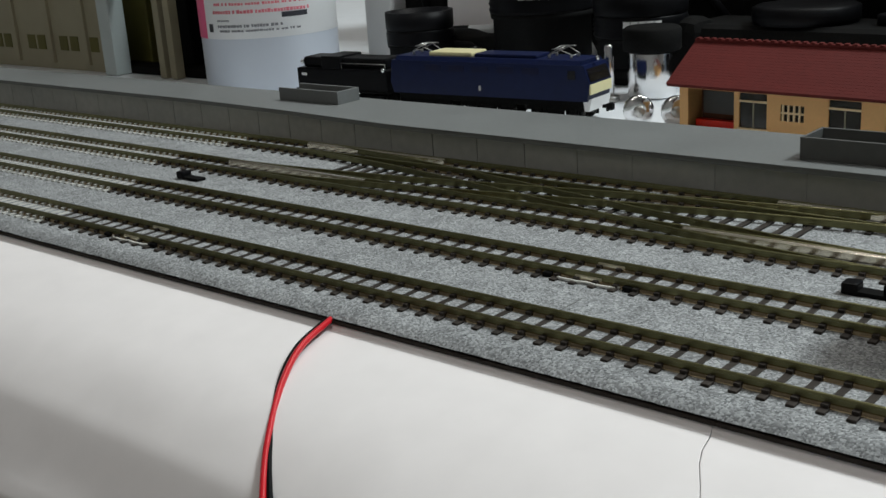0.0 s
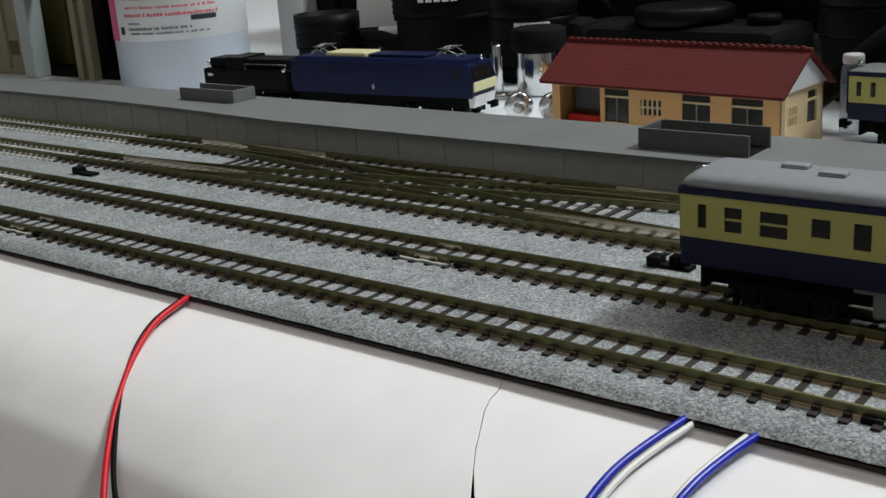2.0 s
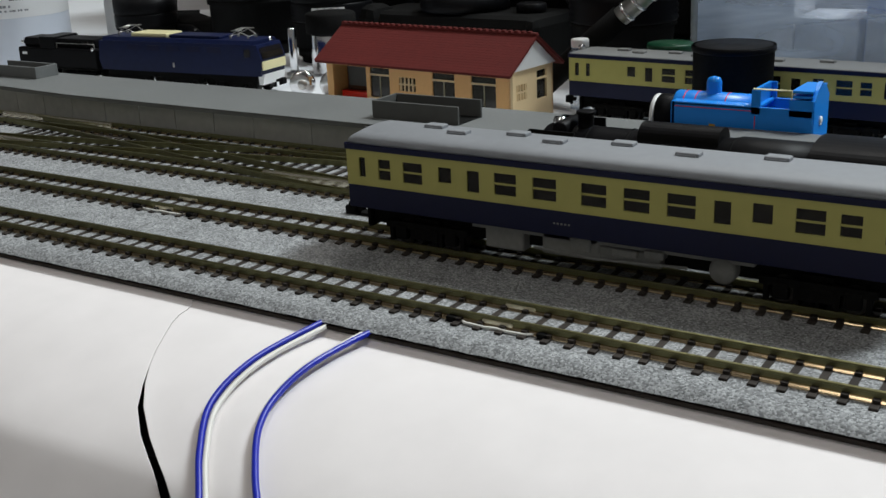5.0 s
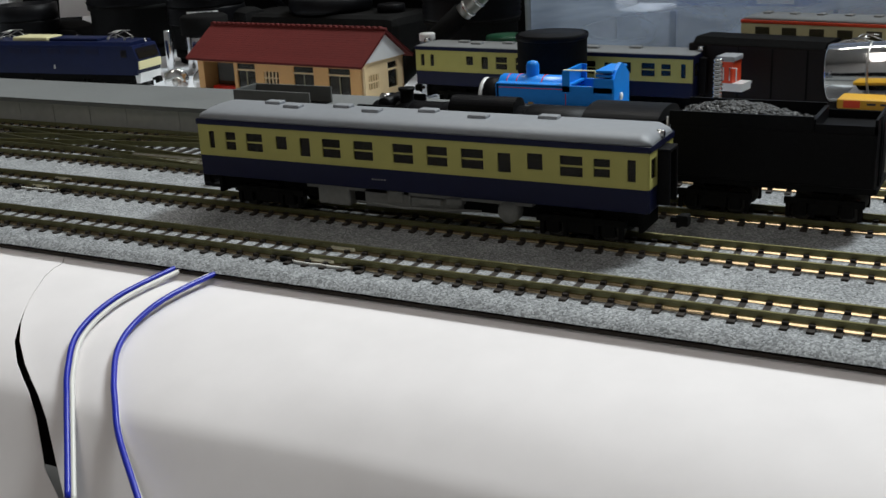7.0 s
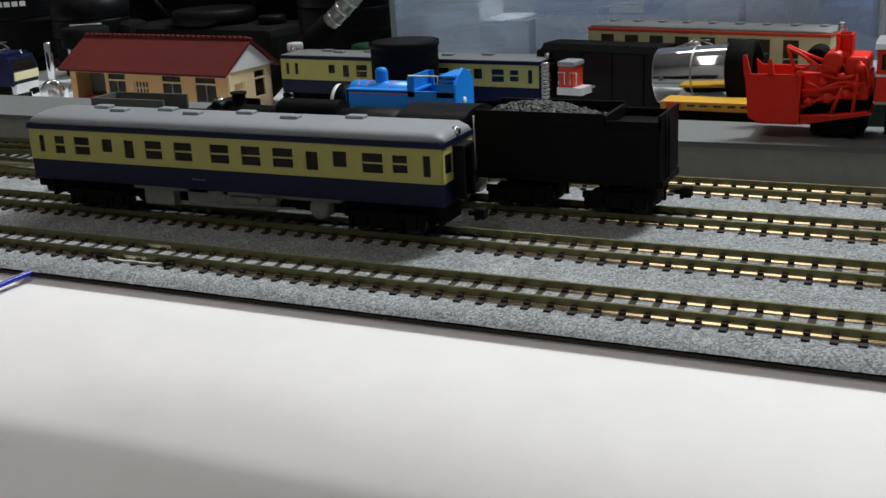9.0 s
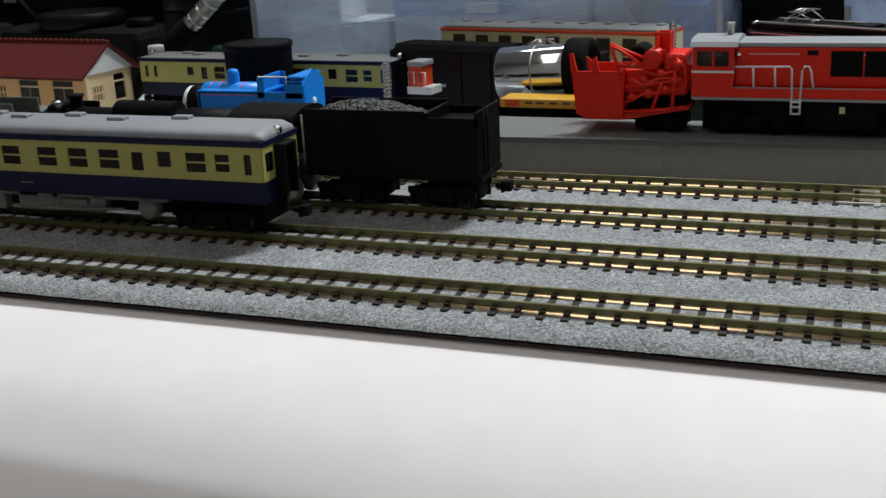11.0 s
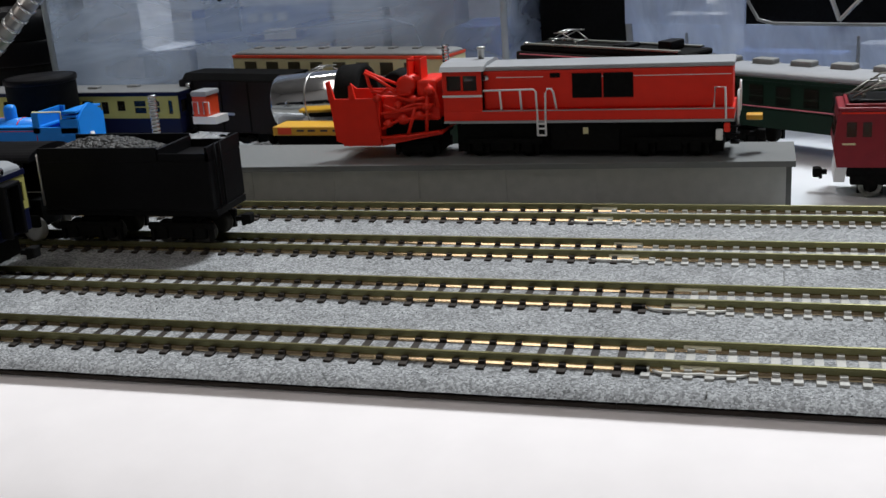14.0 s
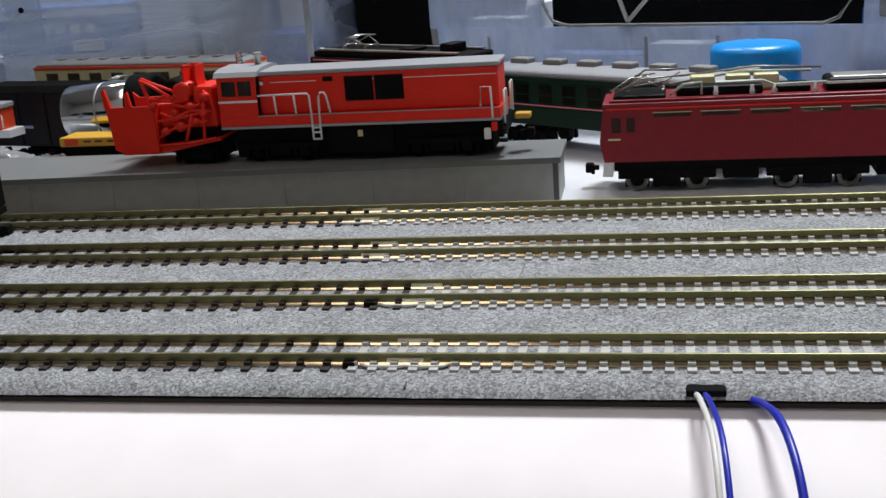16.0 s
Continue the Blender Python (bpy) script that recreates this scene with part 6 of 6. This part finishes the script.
# clear storage bins
def storage_bin(x0, x1, y0, y1, h, label, skin=BIN):
    t = thing("storage_bin", label, "storage box", (x0 + x1) / 2, y0, -0.62, group="storage bins")
    w, d = (x1 - x0) / 2, y1 - y0
    part("front_wall", prism([(-0.0, 0), (-0.45, h), (-0.3, h), (0.15, 0)], "x", -w, w), skin, t)
    part("back_wall", box(-w, w, d - 0.15, d, 0, h), skin, t)
    part("side_wall", box(-w, -w + 0.15, 0.15, d - 0.15, 0, h), skin, t)
    part("side_wall", box(w - 0.15, w, 0.15, d - 0.15, 0, h), skin, t)
    part("base", box(-w, w, 0.15, d - 0.15, 0, 0.15), skin, t)
    for a in (-w + 0.1, w - 0.1):
        part("corner_rib", tube([(a, -0.05, 0.1), (a, -0.48, h)], 0.14, 8), FILM, t)
    return t


b1 = storage_bin(-3.2, 17.6, 24.4, 42, 15, "cloudy clear plastic storage bin with blue boxes inside")
part("raised_line", tube([(-6.0, -0.25, 3.3), (0.0, -0.32, 4.1), (5.5, -0.35, 4.5), (6.6, -0.35, 4.2), (7.0, -0.3, 3.2)], 0.05, 8), BIN, b1)
part("latch_plate", box(-2.5, -0.9, -0.45, -0.25, 4.2, 6.4, 0.05), BIN, b1)
part("latch_hole", lathe([(0.12, 0), (0.12, 0.06)], "y", (-1.7, -0.5, 5.6), 12), MATTE, b1)
def carton(x0, x1, y0, y1, z0, z1, material, label, bars=()):
    ob = whole("stored_carton", box(x0, x1, y0, y1, z0, z1, 0.08), material, label, "box", "stored cartons")
    for a, b, c, d, m in bars:
        part("printed_bar", box(a, b, y0 - 0.03, y0 + 0.02, c, d), m, ob)
    return ob


carton(3.0, 9.5, 26.0, 29.0, -0.4, 4.9, BIN_BLUE, "blue carton with pale printing stored in the clear bin", [(3.05, 9.45, 4.45, 4.75, BIN_WHITE), (5.0, 5.5, 3.75, 4.15, BIN_WHITE), (5.7, 6.2, 3.75, 4.15, BIN_WHITE), (6.4, 6.9, 3.75, 4.15, BIN_WHITE), (7.1, 7.6, 3.75, 4.15, BIN_WHITE), (3.05, 9.45, 0.2, 2.9, BIN_GREY), (6.4, 7.9, 3.0, 3.5, BIN_WHITE)])
carton(9.6, 11.8, 26.2, 29.0, -0.4, 6.5, BIN_WHITE, "white carton stored in the clear bin", [(9.65, 11.75, 0.0, 3.7, BIN_GREY)])
carton(12.0, 14.9, 26.6, 29.0, -0.4, 7.5, BIN_GREY, "grey carton stored in the clear bin")
carton(15.1, 16.9, 25.6, 29.0, -0.4, 3.3, BIN_BLUE, "small blue carton stored in the clear bin")
carton(-2.6, 0.2, 26.4, 29.4, -0.4, 7.0, BIN_WHITE, "tall white carton stored in the clear bin", [(-2.55, 0.15, 2.8, 3.5, BIN_GREY)])
carton(0.4, 2.8, 25.8, 29.0, -0.4, 2.7, BIN_GREY, "low grey carton stored in the clear bin")
carton(-2.6, 16.8, 34.0, 37.0, -0.4, 12.5, BIN_WHITE, "long white carton stored at the back of the clear bin")
B2 = pose(0.331, 0.223, -0.0062, 0, 0, -22)
b2 = storage_bin(21.4, 44.8, 22.3, 39, 3.75, "clear plastic storage bin with a dark hand hole", BIN_CLEAR)
b2.matrix_basis = B2
hole = [(-6.7, 8.5), (-6.6, 4.6), (-6.2, 3.95), (-5.6, 3.8), (3.8, 3.8), (4.3, 4.0), (4.9, 4.9), (5.6, 8.5)]
for a, b in ((-11.7, -6.7), (5.1, 11.7)):
    part("front_upper", box(a, b, -0.6, -0.45, 3.75, 12), BIN_CLEAR, b2)
part("hole_rim", tube([(x, -0.52, z) for x, z in hole], 0.07, 8), FILM, b2)
part("latch_plate", box(5.6, 7.2, -0.72, -0.6, 4.0, 6.5, 0.1), FILM, b2)
for a in (-9.2, -2.6, 0.1, 7.8):
    part("wall_rib", box(a, a + 0.12, -0.42, -0.3, 0.3, 3.4, 0.03), FILM, b2)
part("tape_strip", join(tube([(-4.6, -0.2, 7.2), (-3.3, -0.2, 3.9)], 0.08, 6), tube([(-3.3, -0.2, 3.9), (-0.2, -0.2, 7.2)], 0.08, 6)), WIRE_WHITE, b2, "thin white tape strips")
dc = whole("dark_cloth", box(-9.6, 10.4, 5.5, 9, 0.2, 7.5, 0.8), MATTE, "dark folded cloth inside the second bin", "cloth")
dc.matrix_basis = B2
for x0, x1, z1, m in ((-10.6, -8.2, 4.0, BIN_WHITE), (-7.6, -3.4, 2.6, BIN_BLUE), (-2.8, -0.4, 3.0, BIN_GREY), (4.8, 8.6, 4.2, BIN_BLUE)):
    carton(x0, x1, 0.5, 1.6, 0.2, z1, m, "carton stored inside the second clear bin").matrix_basis = B2
lid = thing("jar", "jar with a bright blue lid before the second bin", "jar", 34.2, 19.8, -0.62)
part("glass", lathe([(1.3, 0), (1.38, 0.1), (1.38, 2.1)], "z", n=36), FILM, lid)
part("lid", lathe([(1.44, 2.0), (1.48, 2.05), (1.48, 3.12), (1.38, 3.3), (1.0, 3.36)], "z", n=44), LID_BLUE, lid, "bright blue plastic lid")

# ---- switch levers and feed wires on the bed ----
for x in (-5.3, -27.9):
    k = thing("switch_lever", "small black point lever box beside the track", "lever", x - 0.3, 5.0, -0.27, group="switch levers")
    part("housing", box(0.15, 0.95, -0.18, 0.18, 0, 0.1, 0.02), MATTE, k)
    part("knob", box(-0.15, 0.2, -0.2, 0.2, 0, 0.26, 0.05), BLACK, k)


def wire(name, pts, r, material, label):
    """A smooth bent wire through a few points."""
    p = [Vector(q) for q in pts]
    p = [2 * p[0] - p[1]] + p + [2 * p[-1] - p[-2]]
    out = []
    for i in range(1, len(p) - 2):
        for k in range(8):
            u = k / 8
            out.append(0.5 * ((2 * p[i]) + (p[i + 1] - p[i - 1]) * u + (2 * p[i - 1] - 5 * p[i] + 4 * p[i + 1] - p[i + 2]) * u * u + (3 * p[i] - p[i - 1] - 3 * p[i + 1] + p[i + 2]) * u ** 3))
    out.append(p[-2])
    return whole(name, tube(out, r, 10), material, label, "wire", "feed wires")


RED_PATH = [(-14.65, -1.2, -0.52), (-14.45, -1.6, -0.48), (-14.1, -2.75, -0.6), (-13.55, -3.8, -0.88), (-12.73, -4.9, -1.26), (-12.13, -5.6, -1.58), (-11.22, -6.5, -2.05), (-10.3, -7.3, -2.6), (-9.4, -8.1, -3.2)]
BLUE_A = [(-1.6, -1.2, -0.53), (-1.65, -1.55, -0.47), (-1.95, -3.3, -0.66), (-1.9, -4.6, -1.02), (-1.35, -5.55, -1.42), (-0.8, -6.2, -1.8), (-0.1, -7.0, -2.4), (0.6, -7.8, -3.0)]
BLUE_B = [(-0.3, -1.2, -0.53), (-0.4, -1.55, -0.47), (-0.65, -3.05, -0.6), (-0.7, -4.1, -0.87), (-0.45, -4.9, -1.12), (0.05, -5.6, -1.42), (0.5, -6.1, -1.7), (1.05, -6.65, -2.1), (2.15, -7.45, -2.8), (3.3, -8.3, -3.6)]
wire("red_wire", RED_PATH, 0.07, WIRE_RED, "red insulated feed wire bent over the paper edge")
BLACK_SWAY = (-0.13, -0.13, -0.13, -0.09, 0.05, 0.13, 0.3, 0.7, 1.1)
wire("black_wire", [(x + d, y, z - 0.03) for (x, y, z), d in zip(RED_PATH, BLACK_SWAY)], 0.055, BLACK, "black insulated feed wire beside the red one")
for path in (BLUE_A, BLUE_B):
    wire("blue_wire", path, 0.068, WIRE_BLUE, "blue insulated feed wire bent over the paper edge")
    wire("white_wire", [(x - 0.17 + 0.03 * k if path is BLUE_B else x + 0.15, y, z - 0.02 - (0.012 * k if path is BLUE_B else 0.03)) for k, (x, y, z) in enumerate(path)], 0.058, WIRE_WHITE, "white insulated feed wire beside the blue one")
fc = thing("feed_connector", "small black feed connector at the foot of the bed", "connector", 31.65, -1.3, -0.6)
part("housing", box(-0.36, 0.3, -0.15, 0.25, 0.0, 0.32, 0.03), MATTE, fc)
for dx, m, n, lab in ((-0.3, WIRE_WHITE, "white_wire", "white insulated feed wire from the connector"), (-0.16, WIRE_BLUE, "blue_wire", "blue insulated feed wire from the connector")):
    wire(n, [(31.75 + dx, -1.3, -0.4), (31.8 + dx, -2.0, -0.2), (31.9 + dx, -3.2, -0.1), (31.95 + dx, -4.2, -0.35), (32.0 + dx, -5.4, -1.2), (32.1 + dx, -6.7, -2.25)], 0.05, m, lab)
wire("blue_wire", [(32.3, -1.3, -0.5), (32.5, -1.8, -0.35), (32.65, -2.93, -0.1), (32.77, -3.96, -0.3), (32.83, -4.9, -0.9), (32.8, -6.6, -2.2)], 0.07, WIRE_BLUE, "thick blue feed wire lying over the paper")

# ---- rails and sleepers ----
def tie_mesh(material, half, wid):
    bm = join(box(-wid / 2, wid / 2, -half, half, -0.32, -0.2, 0.012), *[box(-wid * 0.4, wid * 0.4, s * 0.48 - 0.14, s * 0.48 + 0.14, -0.2, -0.135) for s in (-1, 1)])
    return mesh_of("sleeper", bm, material)


WOOD, CONC = tie_mesh(WOOD_TIE, 0.8, 0.16), tie_mesh(CONC_TIE, 0.8, 0.17)
SWITCH_L = {0.0: -27.6, 3.25: -29.0, 6.5: -31.0, 9.75: -31.0}
SWITCH_R = {0.0: 25.3, 3.25: 25.9, 6.5: 24.2, 9.75: 23.2}
for y in TRACK_Y:
    tr = thing("track", "model railway track of tarnished rails on brown and pale sleepers", "track", 0, y, 0, group="tracks")
    for s in (-0.48, 0.48):
        part("rail_foot", prism([(u + s, v) for u, v in FOOT_SECTION], "x", BED_X0, BED_X1), RAIL_FOOT, tr, "bright metal rail foot")
        rl = part("rail", prism([(u + s, v) for u, v in RAIL_SECTION], "x", BED_X0, BED_X1), RAIL, tr)
        for jx in ((2.15, 26.3, -23.2) if y == 0 else (SWITCH_R[y], -10.6) if y < 4 else (SWITCH_R[y], 2.2)):
            part("rail_joiner", box(jx - 0.35, jx + 0.35, s - 0.06, s + 0.06, -0.19, -0.09, 0.02), JOINER, rl, "bright metal rail joiner")
            o = s + math.copysign(0.16, s)
            part("joiner_spring", tube([(jx - 0.95, s, -0.2), (jx - 0.7, o, -0.2), (jx - 0.2, o - 0.03, -0.2), (jx, o + 0.02, -0.2), (jx + 0.3, o - 0.03, -0.2), (jx + 0.7, o, -0.2), (jx + 0.95, s, -0.2)], 0.03, 6), WIRE_WHITE, rl, "pale joiner spring clip")
            for d in ((-1.05, 1.05) if jx < 10 else (-1.05,)) if y < 4 else ():
                part("joiner_lump", box(jx + d - 0.12, jx + d + 0.12, min(s, o), max(s, o), -0.3, -0.13, 0.03), MATTE, rl)
    x = SWITCH_L[y] + 0.2
    n = 0
    while x < SWITCH_R[y]:
        ob = new("sleeper", WOOD)
        ob.parent, ob.location = tr, (x * CM, 0, 0)
        x += 0.512
    while x < 46:
        ob = new("sleeper", CONC)
        ob.parent, ob.location = tr, (x * CM, 0, 0)
        x += 0.38
    x = SWITCH_L[y] - 0.1
    while x > -58:
        ob = new("sleeper", CONC)
        ob.parent, ob.location = tr, (x * CM, 0, 0)
        x -= 0.38

# crossover between the two far tracks
cx = thing("crossover", "scissors crossover of tarnished rails joining the two far tracks", "track", 0, 8.125, 0)


def swept_rail(offset, way):
    """A rail that swings from one far track to the other."""
    bm = bmesh.new()
    rows = []
    for i in range(41):
        u = i / 40
        x = -28.5 + 25.0 * u
        m = u * u * (3 - 2 * u)
        y = way * (-1.625 + 3.25 * m)
        rows.append([bm.verts.new((x, y + offset + a, b - 0.004)) for a, b in RAIL_SECTION])
    k = len(RAIL_SECTION)
    for p, q in zip(rows, rows[1:]):
        for j in range(k):
            bm.faces.new((p[j], p[(j + 1) % k], q[(j + 1) % k], q[j]))
    bm.faces.new(rows[0]), bm.faces.new(rows[-1][::-1])
    bmesh.ops.recalc_face_normals(bm, faces=bm.faces)
    return bm


for way in (-1, 1):
    for off in (-0.48, 0.48):
        part("swept_rail", swept_rail(off, way), RAIL, cx)
LONG = mesh_of("long_sleeper", box(-0.08, 0.08, -1.3, 1.3, -0.32, -0.21, 0.012), WOOD_TIE)
x = -24.0
while x < -8.0:
    ob = new("long_sleeper", LONG)
    ob.parent, ob.location = cx, (x * CM, 0, 0)
    x += 0.512
for y0, x0, x1 in ((6.5, -10.5, -3.2), (9.75, -9.5, -2.6), (6.5, -28.0, -21.5), (9.75, -27.5, -21)):
    part("guard_rail", prism([(y0 - 8.125 + 0.28, -0.2), (y0 - 8.125 + 0.28, -0.04), (y0 - 8.125 + 0.34, -0.012), (y0 - 8.125 + 0.39, -0.002), (y0 - 8.125 + 0.39, -0.2)], "x", x0, x1), GUARD, cx, "bright guard rail")
